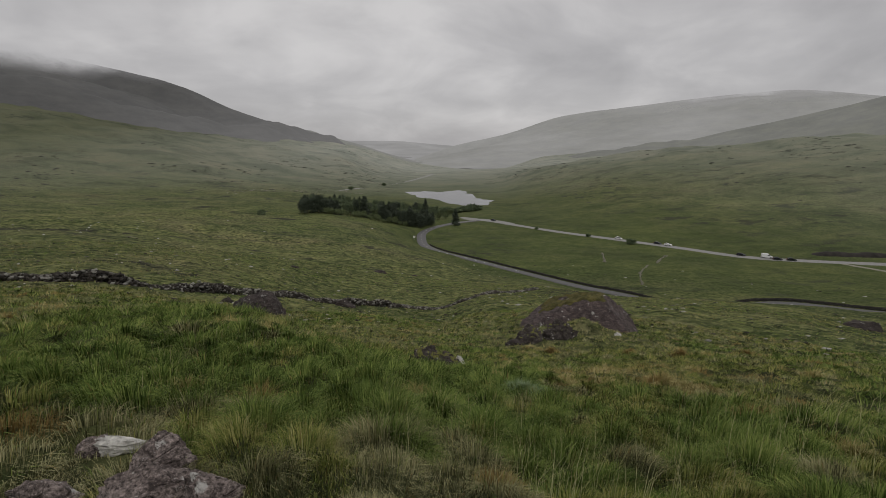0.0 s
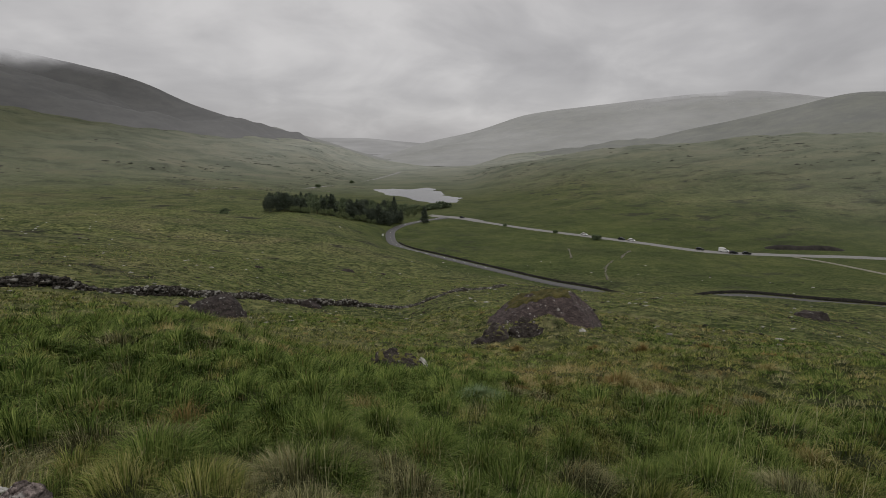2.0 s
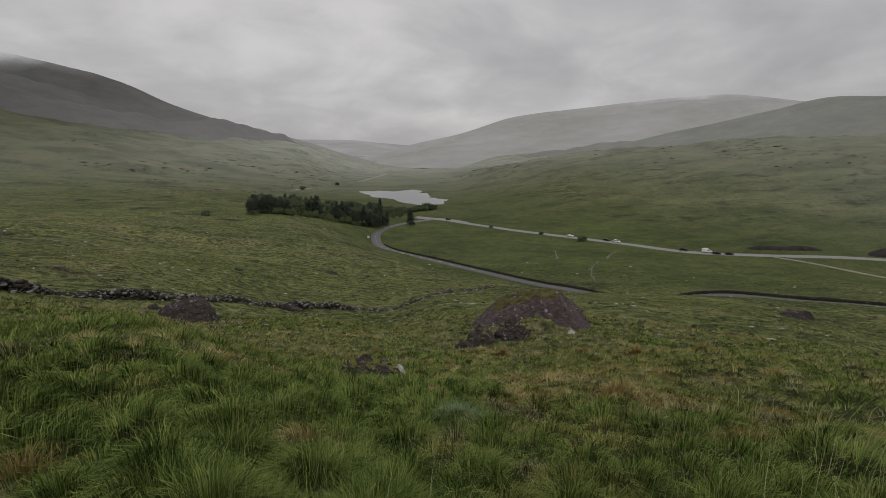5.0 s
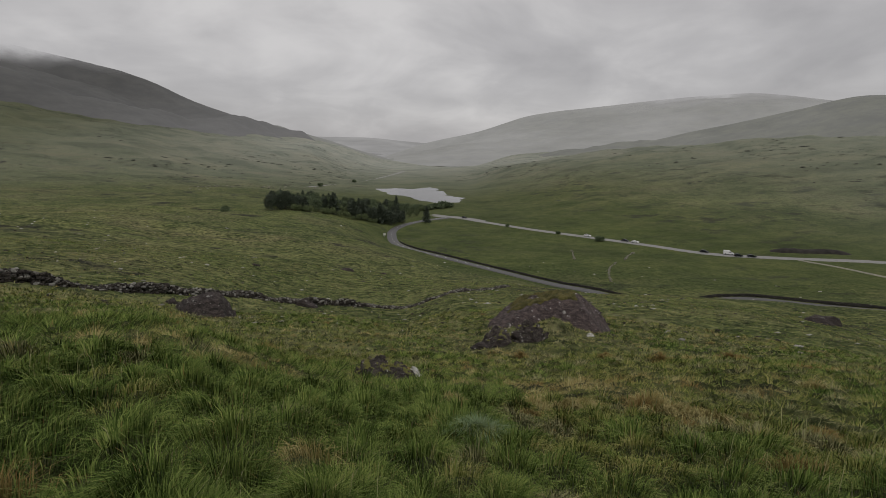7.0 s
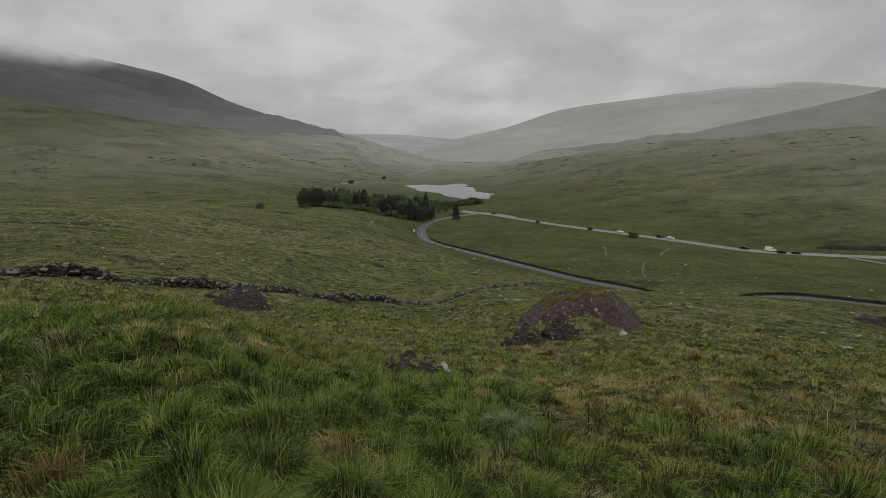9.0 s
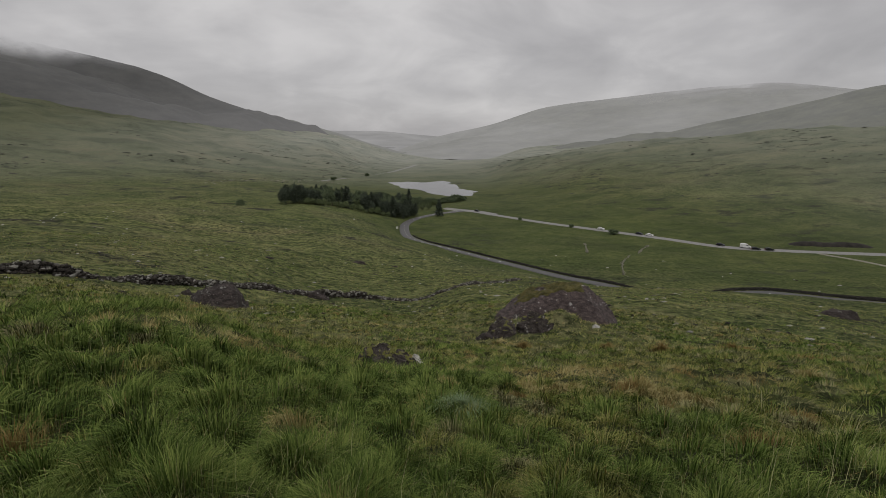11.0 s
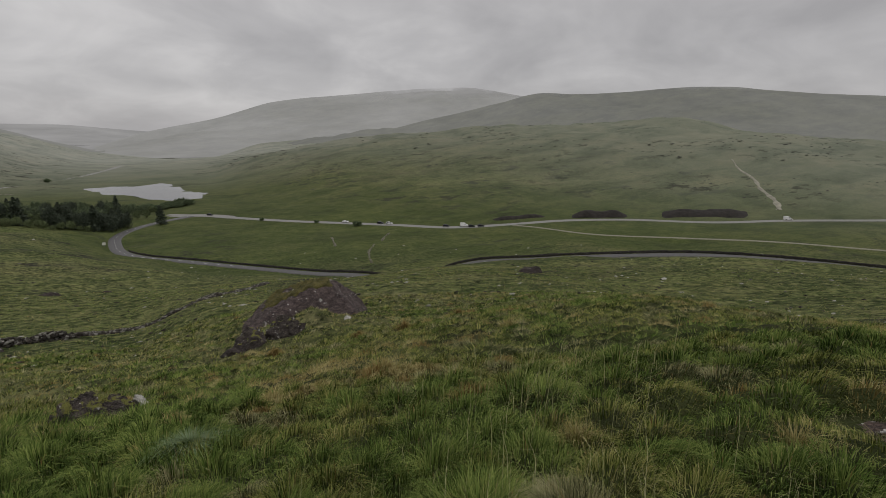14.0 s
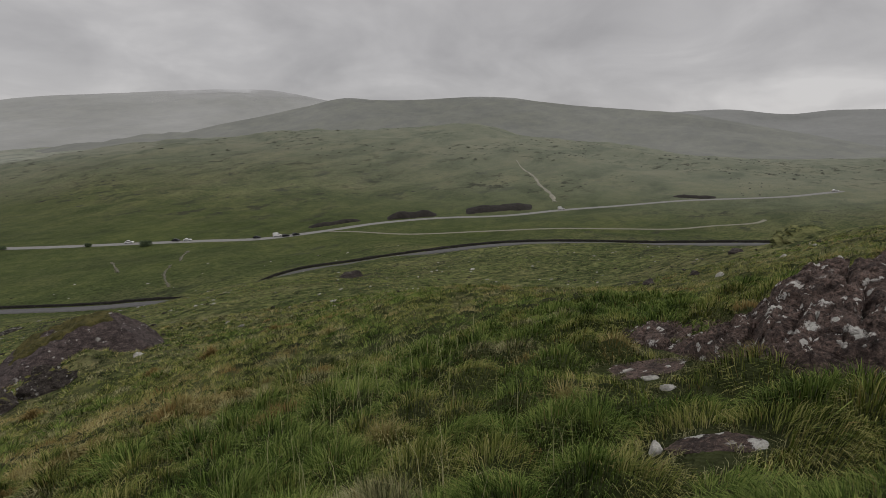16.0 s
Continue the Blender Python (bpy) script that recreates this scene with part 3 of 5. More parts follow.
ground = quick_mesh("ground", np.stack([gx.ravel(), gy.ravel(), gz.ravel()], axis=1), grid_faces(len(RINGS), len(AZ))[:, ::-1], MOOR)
tagged(ground, "rough green and straw moorland grass on a steep hillside and valley", "ground", kind="structure")


def ribbon(name, line, half, lift, mat, label, category, kind="structure"):
    d = np.gradient(line[:, :2], axis=0)
    d /= np.linalg.norm(d, axis=1)[:, None]
    side = np.stack([d[:, 1], -d[:, 0]], axis=1)
    cols = []
    half = np.broadcast_to(half, len(line))[:, None]
    for off, drop in ((-half - 0.6, -0.5), (-half, 0), (-half * 0.5, 0.03), (half * 0.5, 0.03), (half, 0), (half + 0.6, -0.5)):
        cols.append(np.column_stack([line[:, :2] + side * off, line[:, 2] + lift + drop]))
    v = np.stack(cols, axis=1)
    ob = quick_mesh(name, v.reshape(-1, 3), grid_faces(len(line), len(cols)), mat)
    return tagged(ob, label, category, kind=kind)


road = ribbon("road_valley_bend", LOW_ROAD, 2.9 - 1.0 * ease(np.arange(len(LOW_ROAD)), 45, 80), 0.06, ASPHALT, "grey tarmac lane bending sharply beside a stone wall", "road")
ribbon("road_far", HIGH_ROAD, 2.7, 0.06, PALE_TAR, "pale grey tarmac main road along the valley side", "road")
ribbon("road_distant", VALLEY_ROAD, 3.6, 0.1, PALE_TAR, "grey tarmac road running on down the valley", "road")
LAYBY = curve_points(along((-2.6, 372, -59.75), (-0.4, 377, -59.78), (1.5, 376, -59.78), (3.6, 368, -59.78), (5.6, 355, -59.78)), 3.0)
ribbon("road_layby", LAYBY, 4.2, 0.03, PALE_TAR, "pale gravelly pull-in beside the road junction", "lay-by")
ribbon("track", TRACK, 1.0, 0.06, GRAVEL, "pale gravel farm track across rough grazing", "track")


def lake():
    ring = curve_points(SHORE + SHORE[:1], 6.0)[:-1]
    centre = ring.mean(axis=0)
    out = centre + (ring - centre) * 1.06
    verts = [(x, y, WATER) for x, y, _ in out] + [(centre[0], centre[1], WATER)]
    n = len(out)
    ob = mesh_object("water", verts, [(i, (i + 1) % n, n) for i in range(n)], LAKE)
    tagged(ob, "still pale grey lake reflecting the cloud in marshy grass", "lake", kind="structure")


lake()


def far_lake():
    ring = [polar(b, r)[:2] for b, r in ((-9.4, 2750), (-8.6, 2640), (-7.6, 2680), (-6.8, 2640), (-6.3, 2760), (-6.9, 2900), (-7.9, 3000), (-8.9, 2930))]
    ob = mesh_object("water_far", [(x, y, -70.0) for x, y in ring], [tuple(range(len(ring)))[::-1]], LAKE)
    tagged(ob, "pale sliver of a far lake down the valley", "lake", kind="structure")


far_lake()


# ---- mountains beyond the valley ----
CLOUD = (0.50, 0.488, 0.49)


def mountain_material(name, low, high, mist, cap_lo, cap_hi, drift=()):
    """Far moorland: mist put in as cloud-coloured glow, top faded out into the cloud."""
    m, t, b = material(name, 1.0)
    p = where(t)
    n = noise_tex(t, squash(t, p, 1, 1, 2), 0.012, 8, 0.65)
    col = mix(t, ramp(t, n, (0.35, (0, 0, 0)), (0.65, (1, 1, 1))), low, high)
    fleck = noise_tex(t, squash(t, p, 0.5, 1, 2), 0.04, 8, 0.72)
    col = mix(t, ramp(t, fleck, (0.40, (0.4, 0.4, 0.4)), (0.48, (0, 0, 0))), col, tuple(c * 0.55 for c in low))
    col = mix(t, ramp(t, fleck, (0.54, (0, 0, 0)), (0.62, (0.35, 0.35, 0.35))), col, tuple(c * 1.4 for c in high))
    link(t, col, b.inputs["Base Color"])
    out = t.nodes["Material Output"]
    # emission in the cloud's colour imitates haze on the surface
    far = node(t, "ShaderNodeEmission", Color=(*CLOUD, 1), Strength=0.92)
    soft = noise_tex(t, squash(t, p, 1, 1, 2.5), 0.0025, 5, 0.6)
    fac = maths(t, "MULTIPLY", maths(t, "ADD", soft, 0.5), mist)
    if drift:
        # the mist glow is mixed in more strongly between these two places along x
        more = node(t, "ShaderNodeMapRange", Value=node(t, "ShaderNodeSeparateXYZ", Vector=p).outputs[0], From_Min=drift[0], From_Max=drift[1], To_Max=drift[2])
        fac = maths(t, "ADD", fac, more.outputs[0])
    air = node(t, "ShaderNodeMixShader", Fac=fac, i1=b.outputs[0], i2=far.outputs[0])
    z = node(t, "ShaderNodeSeparateXYZ", Vector=p).outputs[2]
    wob = maths(t, "ADD", z, maths(t, "MULTIPLY", maths(t, "SUBTRACT", noise_tex(t, p, 0.006, 6, 0.6), 0.5), (cap_hi - cap_lo) * 1.3))
    k = node(t, "ShaderNodeMapRange", Value=wob, From_Min=cap_lo, From_Max=cap_hi)
    k.interpolation_type = "SMOOTHSTEP"
    clear = node(t, "ShaderNodeBsdfTransparent")
    cap = node(t, "ShaderNodeMixShader", Fac=k.outputs[0], i1=air.outputs[0], i2=clear.outputs[0])
    link(t, cap.outputs[0], out.inputs[0])
    return m


def mountain(name, dist, crest, foot, mat, label, rough=0.03, seed=1):
    """A hill whose crest runs through (bearing, rise per metre of distance), falling to its foot towards the valley and away behind."""
    b = np.arange(crest[0][0], crest[-1][0], 0.2)
    top = smooth_curve([c[0] for c in crest], [c[1] for c in crest], b) * dist
    s = np.concatenate([np.linspace(0, 1, 50), [1.1, 1.3]])
    bb, ss = np.meshgrid(np.radians(b), s)
    r = dist * (0.62 + 0.38 * ss)
    x, y = CX + r * np.sin(bb), CY + r * np.cos(bb)
    z = foot + (top[None, :] - foot) * np.where(ss <= 1, ss ** 1.25, 1 - (ss - 1) * 2.5)
    n = bumps(x, y, dist * 0.16, seed, 6)
    z = z + n * dist * rough * np.clip(ss * 1.6, 0, 1) * np.where(ss > 0.9, 0.12, 1)
    ob = quick_mesh(name, np.stack([x.ravel(), y.ravel(), z.ravel()], axis=1), grid_faces(len(s), len(b))[:, ::-1], mat)
    return tagged(ob, label, "mountain", kind="structure")


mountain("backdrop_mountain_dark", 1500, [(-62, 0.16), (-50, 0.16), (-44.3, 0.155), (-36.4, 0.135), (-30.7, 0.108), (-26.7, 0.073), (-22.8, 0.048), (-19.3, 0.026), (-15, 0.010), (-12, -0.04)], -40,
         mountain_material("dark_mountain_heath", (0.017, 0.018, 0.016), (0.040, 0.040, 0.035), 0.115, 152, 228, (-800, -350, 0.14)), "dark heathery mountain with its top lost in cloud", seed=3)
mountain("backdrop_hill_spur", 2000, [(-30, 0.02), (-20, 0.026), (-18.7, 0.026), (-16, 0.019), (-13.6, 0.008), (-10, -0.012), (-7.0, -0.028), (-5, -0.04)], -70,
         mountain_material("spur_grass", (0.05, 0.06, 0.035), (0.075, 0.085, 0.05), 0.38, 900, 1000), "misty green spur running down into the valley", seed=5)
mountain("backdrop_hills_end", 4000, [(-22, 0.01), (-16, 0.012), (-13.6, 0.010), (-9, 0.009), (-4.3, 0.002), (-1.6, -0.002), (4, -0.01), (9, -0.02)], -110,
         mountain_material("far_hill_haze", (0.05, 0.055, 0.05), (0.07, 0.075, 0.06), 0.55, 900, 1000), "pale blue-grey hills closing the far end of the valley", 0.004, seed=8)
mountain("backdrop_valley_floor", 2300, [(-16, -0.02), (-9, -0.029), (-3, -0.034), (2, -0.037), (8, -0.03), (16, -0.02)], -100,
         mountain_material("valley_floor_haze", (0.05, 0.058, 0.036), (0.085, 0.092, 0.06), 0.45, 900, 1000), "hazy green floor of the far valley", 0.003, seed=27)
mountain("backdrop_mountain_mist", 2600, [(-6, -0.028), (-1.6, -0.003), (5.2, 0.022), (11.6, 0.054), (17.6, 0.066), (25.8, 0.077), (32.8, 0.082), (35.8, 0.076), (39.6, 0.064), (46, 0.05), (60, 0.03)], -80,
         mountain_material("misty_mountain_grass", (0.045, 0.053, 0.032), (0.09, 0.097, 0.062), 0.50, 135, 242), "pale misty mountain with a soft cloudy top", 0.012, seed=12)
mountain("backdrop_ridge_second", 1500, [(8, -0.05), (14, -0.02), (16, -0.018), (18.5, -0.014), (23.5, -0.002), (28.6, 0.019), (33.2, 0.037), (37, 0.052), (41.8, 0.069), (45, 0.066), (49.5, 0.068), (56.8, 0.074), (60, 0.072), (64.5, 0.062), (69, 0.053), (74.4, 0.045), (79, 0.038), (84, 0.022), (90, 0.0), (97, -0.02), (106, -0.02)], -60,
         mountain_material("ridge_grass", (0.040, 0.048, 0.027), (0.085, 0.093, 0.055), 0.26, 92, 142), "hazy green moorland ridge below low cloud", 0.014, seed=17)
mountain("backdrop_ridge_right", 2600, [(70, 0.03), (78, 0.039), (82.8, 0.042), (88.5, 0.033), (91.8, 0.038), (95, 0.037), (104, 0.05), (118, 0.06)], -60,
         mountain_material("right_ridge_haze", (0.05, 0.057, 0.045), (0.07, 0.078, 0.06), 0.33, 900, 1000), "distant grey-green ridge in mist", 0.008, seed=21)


# ---- boulders and outcrops ----
def boulder_mesh(size, seed, cuts=9, detail=4, rough=0.10, planes=(), bm=None, at=None, layers=4.0, cell=0.12):
    """An angular, weathered boulder: a ball cut by planes, then roughened along its bedding."""
    rng = random.Random(seed)
    bm = bm or bmesh.new()
    made = bmesh.ops.create_icosphere(bm, subdivisions=detail, radius=1.0)["verts"]
    faces = [(Vector(n).normalized(), d) for n, d in planes]
    for _ in range(cuts):
        v = Vector((rng.uniform(-1, 1), rng.uniform(-1, 1), rng.uniform(-0.2, 1))).normalized()
        faces.append((v, rng.uniform(0.6, 0.88)))
    for v in made:
        p = v.co.copy()
        for n, d in faces:
            over = p.dot(n) - d
            if over > 0:
                p -= n * over * 0.93
        q = Vector((p.x * 1.7 + seed, p.y * 1.7, p.z * layers + p.x * 1.1))
        p *= 1 + noise.fractal(q, 0.8, 2.0, 6) * rough
        near = noise.voronoi(Vector((p.x * 2.6 + seed, p.y * 2.6, p.z * 4.5)))[0]
        p *= 1 - cell / 2 + cell * min(1.0, (near[1] - near[0]) * 3)
        v.co = Vector((p.x * size[0] / 2, p.y * size[1] / 2, p.z * size[2]))
        if at is not None:
            v.co = at @ v.co
    return bm


def rock_object(name, bm, mat):
    me = bpy.data.meshes.new(name)
    bm.to_mesh(me)
    bm.free()
    me.shade_smooth()
    me.set_sharp_from_angle(angle=radians(38))
    me.materials.append(mat)
    return new(name, me)


def boulder(name, x, y, size, seed, label, mat=None, turn=0.0, sink=0.25, group="", bedded=False, **shape):
    ob = rock_object(name, boulder_mesh(size, seed, **shape), mat or ROCK)
    ob.matrix_basis = pose(x, y, ground_at(x, y) - size[2] * sink, 0, 0, turn)
    if bedded:
        # lies along the slope
        up = Vector((ground_at(x - 0.4, y) - ground_at(x + 0.4, y), ground_at(x, y - 0.4) - ground_at(x, y + 0.4), 0.8)).normalized()
        lean = Vector((0, 0, 1)).rotation_difference(up).to_matrix().to_4x4()
        ob.matrix_basis = pose(x, y, ground_at(x, y) - size[2] * sink) @ lean @ pose(0, 0, 0, 0, 0, turn)
    return tagged(ob, label, "rock", group)


def ridge_rock(name, x0, y0, turn, crest, high, front, deep, mat, label, moss=None, seed=1):
    """A bare rock rising out of the slope: its crest line falls off left and right, a steep face towards the path, a gentler back."""
    u = np.linspace(crest[0][0] - 0.4, crest[-1][0] + 0.4, 130)
    v = np.linspace(-2.2 * deep, 1.5 * deep, 90)
    uu, vv = np.meshgrid(u, v)
    c, k = math.cos(radians(turn)), math.sin(radians(turn))
    x, y = x0 + uu * c + vv * k, y0 - uu * k + vv * c
    soil = land(x, y)
    peak = ground_at(x0, y0) + high
    top = smooth_curve([p[0] for p in crest], [p[1] for p in crest], uu + 0.25 * bumps(uu, vv, 1.5, seed, 2))
    wavy = bumps(uu, vv, 2.2, seed + 4, 3) * 0.35
    face = front * (vv + 0.45 * deep + wavy) + 0.12
    back = -0.9 * (vv - 0.55 * deep + wavy)
    low = np.minimum(np.minimum(top, face), back)
    z = low - 0.12 * np.exp(-np.abs(np.minimum(np.abs(top - face), np.abs(top - back))) * 4)
    # strata dipping across the rock, with cracks between blocks
    dip = uu * 0.9 + z * 1.6 + 0.35 * vv + bumps(uu, vv, 0.9, seed + 8, 2) * 0.25
    saw = np.abs((dip * 1.15) % 1.0 - 0.5)
    z = z + (saw - 0.25) * 0.14 + bumps(uu, vv, 0.55, seed + 12, 4) * 0.10 + bumps(uu * 2.2 + vv, vv, 0.32, seed + 15, 3) * 0.05
    z = np.maximum(peak + z, soil - 0.5)
    base = new(name)
    base.matrix_basis = pose(x0, y0, ground_at(x0, y0))
    here = np.stack([x - x0, y - y0, z - ground_at(x0, y0)], axis=2)
    rock = quick_mesh("rock_face", here.reshape(-1, 3), grid_faces(len(v), len(u)), mat)
    rock.data.set_sharp_from_angle(angle=radians(32))
    rock.parent = base
    if moss:
        # a thick mat of moss over the flat of the crest
        thick = 0.09 - 0.35 * (top - low) - 0.35 * ease(-top, 1.0, 2.4) * ease(-uu, -3, 1) - 0.5 * ease(uu, 1.2, 2.2) + 0.26 * bumps(uu, vv, 0.9, seed + 21, 4) - 0.4 * ease(-vv, 0.3 * deep, 0.9 * deep)
        mat_top = here.copy()
        mat_top[:, :, 2] += np.clip(thick, -0.05, 0.09) + 0.03 * bumps(uu, vv, 0.22, seed + 23, 2)
        cover = grid_faces(len(v), len(u))
        keep = (thick.ravel()[cover] > -0.03).any(axis=1)
        quick_mesh("moss", mat_top.reshape(-1, 3), cover[keep], moss).parent = base
        tagged(bpy.data.objects["moss"], "mat of yellow-green moss")
    return tagged(base, label, "rock")


def moss_material():
    m, t, b = material("crest_moss", 0.95)
    p = where(t)
    fine = noise_tex(t, p, 9.0, 6, 0.7)
    col = mix(t, ramp(t, noise_tex(t, p, 1.6, 5, 0.6), (0.4, (0, 0, 0)), (0.6, (1, 1, 1))), (0.060, 0.056, 0.016), (0.125, 0.110, 0.036))
    col = mix(t, ramp(t, fine, (0.36, (0.9, 0.9, 0.9)), (0.5, (0, 0, 0))), col, (0.030, 0.032, 0.010))
    link(t, col, b.inputs["Base Color"])
    bump(t, b, fine, 1.0, 0.15)
    return m


ROCK_DOME = rock_material("dome_slate_rock", (0.036, 0.027, 0.026), (0.130, 0.100, 0.094), 0.6, size=1.0, cracks=0.3, spread=0.56, crusts=((1.5, 0.66), (4.0, 0.66)))
ridge_rock("boulder", 9.25, 34.1, 15, [(-4.9, -3.4), (-4.3, -2.6), (-3.4, -1.9), (-2.6, -1.35), (-1.7, -0.85), (-0.8, -0.42), (0.1, -0.13), (0.9, 0.0), (1.5, -0.15), (2.1, -0.75), (3.2, -2.0), (4.3, -3.4)], 2.5, 1.2, 1.5, ROCK_DOME,
           "large dome of purple slate with moss on its crest", moss_material(), seed=6)
boulder("boulder", 6.0, 27.4, (2.4, 1.5, 1.3), 7, "dark jagged rock at the foot of a larger boulder", ROCK_CRAG, group="rocks below the big boulder", sink=0.05, detail=4, rough=0.16)
boulder("boulder", 4.25, 27.2, (2.2, 1.3, 1.2), 8, "dark jagged rock with a white lichen fleck", ROCK_CRAG, group="rocks below the big boulder", sink=0.05, detail=4, rough=0.16)
boulder("boulder", 3.3, 26.6, (1.3, 0.8, 0.35), 9, "low dark stone half sunk in straw grass", ROCK_FAR, group="rocks below the big boulder", sink=0.05, detail=3, rough=0.16)
boulder("boulder", 10.4, 29.4, (0.55, 0.4, 0.35), 10, "small white stone beside the large boulder", plain("white_stone", (0.36, 0.35, 0.32), 0.9, 22.0, 0.55), detail=3)
ridge_rock("boulder", -17.9, 38.05, -27, [(-2.4, -2.0), (-1.7, -0.75), (-0.8, -0.2), (0.3, 0.0), (1.0, -0.25), (1.6, -1.0), (2.0, -2.2)], 1.8, 1.5, 1.2, ROCK_FAR, "dark sloping rock in the grassy hollow", seed=3)
boulder("flat_rock", -1.25, 16.5, (1.25, 0.8, 0.62), 21, "broken dark slate rock bedded in the slope", ROCK_CRAG, group="slope rocks", bedded=True, sink=-0.15, detail=4, rough=0.18)
boulder("flat_rock", -0.5, 16.6, (1.2, 0.7, 0.45), 22, "broken dark slate rock with an ochre stain", ROCK_CRAG, group="slope rocks", bedded=True, sink=-0.2, detail=4, rough=0.18)
boulder("flat_rock", 0.1, 17.0, (0.42, 0.32, 0.36), 23, "pale lichen-whitened stone end", bpy.data.materials["white_stone"], group="slope rocks", sink=-0.1, detail=4, rough=0.16)
boulder("stone", -2.0, 3.05, (0.58, 0.42, 0.36), 31, "broken purple slate stone in the grass", ROCK_NEAR, group="stones by the path", detail=5, rough=0.08, cell=0.07, cuts=4, layers=6.0, planes=(((-0.3, -0.5, 0.8), 0.46), ((0.6, -0.3, 0.7), 0.5), ((-0.85, -0.3, 0.3), 0.6), ((0.2, -0.95, 0.15), 0.55)), sink=-0.05)
boulder("stone", -1.8, 2.72, (0.9, 0.42, 0.27), 32, "broken purple slate slab with grey lichen", ROCK_NEAR, turn=24, group="stones by the path", detail=5, rough=0.08, cell=0.07, cuts=4, layers=6.0, planes=(((-0.25, -0.35, 0.9), 0.5), ((0.3, -0.9, 0.35), 0.5), ((0.7, 0.1, 0.7), 0.6), ((-0.9, -0.2, 0.25), 0.6)), sink=-0.05)
boulder("stone", -1.4, 2.74, (0.46, 0.4, 0.26), 33, "pale grey lichened stone in the grass", ROCK_NEAR, group="stones by the path", detail=5, rough=0.08, cell=0.07, cuts=4, layers=6.0, planes=(((0.45, -0.3, 0.8), 0.5), ((-0.5, -0.75, 0.4), 0.5), ((0.9, -0.3, 0.2), 0.6)), sink=-0.05)
boulder("stone", -2.5, 2.66, (0.5, 0.3, 0.22), 34, "small dark stone sunk in grass", ROCK_NEAR, group="stones by the path", detail=4, rough=0.12, sink=-0.05)
boulder("stone", -2.78, 3.42, (0.3, 0.24, 0.17), 36, "small dark stone beside a white one", ROCK_NEAR, group="stones by the path", detail=4, rough=0.12, sink=0.0)
boulder("stone", -2.6, 3.42, (0.5, 0.2, 0.075), 35, "white lichen-covered flat stone in the grass", bpy.data.materials["white_stone"], group="stones by the path", detail=4, rough=0.14, sink=-0.9, turn=8)


def outcrop():
    """A ledge of slate breaking out of the slope: a blocky face rising from a low tongue to a crest."""
    b = np.linspace(74.5, 116, 250)
    foot = smooth_curve([74.5, 80, 84, 88, 97, 105, 116], [5.9, 5.3, 4.5, 4.0, 3.75, 3.7, 3.9], b)
    crest = smooth_curve([74.5, 80, 84, 88, 92, 97, 105, 116], [6.3, 6.2, 5.9, 5.8, 6.1, 6.6, 7.2, 7.6], b)
    drop = smooth_curve([74.5, 80, 84, 87, 89, 89.8, 92, 94, 97, 101, 106, 116], [0.40, 0.385, 0.375, 0.345, 0.315, 0.265, 0.235, 0.212, 0.18, 0.145, 0.11, 0.10], b)
    s = np.linspace(-0.08, 1.5, 150)
    bb, ss = np.meshgrid(b, s)
    r = foot + (crest - foot) * ss
    x, y = 1.93 + r * np.sin(np.radians(bb)), 2.17 + r * np.cos(np.radians(bb))
    soil = land(x, y)
    soil_at_foot = soil[np.argmin(np.abs(s))]
    top = np.maximum(-0.26 - drop * crest, soil[np.argmin(np.abs(s - 1))] + 0.07)
    # two ledges, one behind the other
    q = np.clip(ss + 0.10 * bumps(x, y, 0.9, 83, 3), 0, 1)
    step = 0.40 * ease(q, 0, 0.24) + 0.12 * ease(q, 0.2, 0.55) + 0.36 * ease(q, 0.5, 0.7) + 0.12 * ease(q, 0.7, 1.0)
    rise = np.where(ss < 1, step, 1 - ((ss - 1) / 0.5) ** 2)
    z = np.where(ss < 1, soil_at_foot - 0.04 + (top - soil_at_foot + 0.04) * rise, soil - 0.15 + (top - soil + 0.15) * rise)
    # blocks: each cell of the rock stands a little proud, tilted its own way, with cracks between
    z = np.maximum(z, soil - 0.1)
    z = np.where((ss > 0.06) & (ss < 1.1), np.maximum(z, soil + 0.05), z)
    proud = np.zeros(z.shape)
    for i in range(z.shape[0]):
        for k in range(z.shape[1]):
            p = Vector((x[i, k] * 1.1 + y[i, k] * 0.5, y[i, k] * 1.8, z[i, k] * 2.2))
            d, at = noise.voronoi(p)
            q = at[0]
            tilt = (p - q)
            n1, n2 = math.sin(q.x * 12.9 + q.y * 78.2), math.sin(q.x * 39.3 + q.y * 11.1)
            proud[i, k] = 0.07 * n1 + 0.13 * (tilt.x * n2 + tilt.y * n1) - 0.06 * max(0.0, 1 - (d[1] - d[0]) * 7)
            d2, at2 = noise.voronoi(p * 3.3 + Vector((0.3 * n1, 0, 0)))
            proud[i, k] += 0.03 * math.sin(at2[0].x * 21.7 + at2[0].y * 47.1) - 0.03 * max(0.0, 1 - (d2[1] - d2[0]) * 5)
            proud[i, k] += 0.05 * noise.fractal(p * 2.7, 0.7, 2.0, 6) + 0.022 * noise.fractal(p * 14, 0.7, 2.0, 3)
    edge = ease(ss, -0.05, 0.12) * (1 - ease(ss, 1.25, 1.5)) * ease(bb, 74.5, 77.5)
    z = z + proud * edge * (0.35 + 0.65 * ease(bb, 77, 86)) - 0.12 * (1 - edge)
    x0, y0 = beside(95, 5.0)
    base = new("outcrop")
    base.matrix_basis = pose(x0, y0, ground_at(x0, y0))
    here = np.stack([x - x0, y - y0, z - ground_at(x0, y0)], axis=2)
    split = int(np.argmin(np.abs(s - 0.46)))
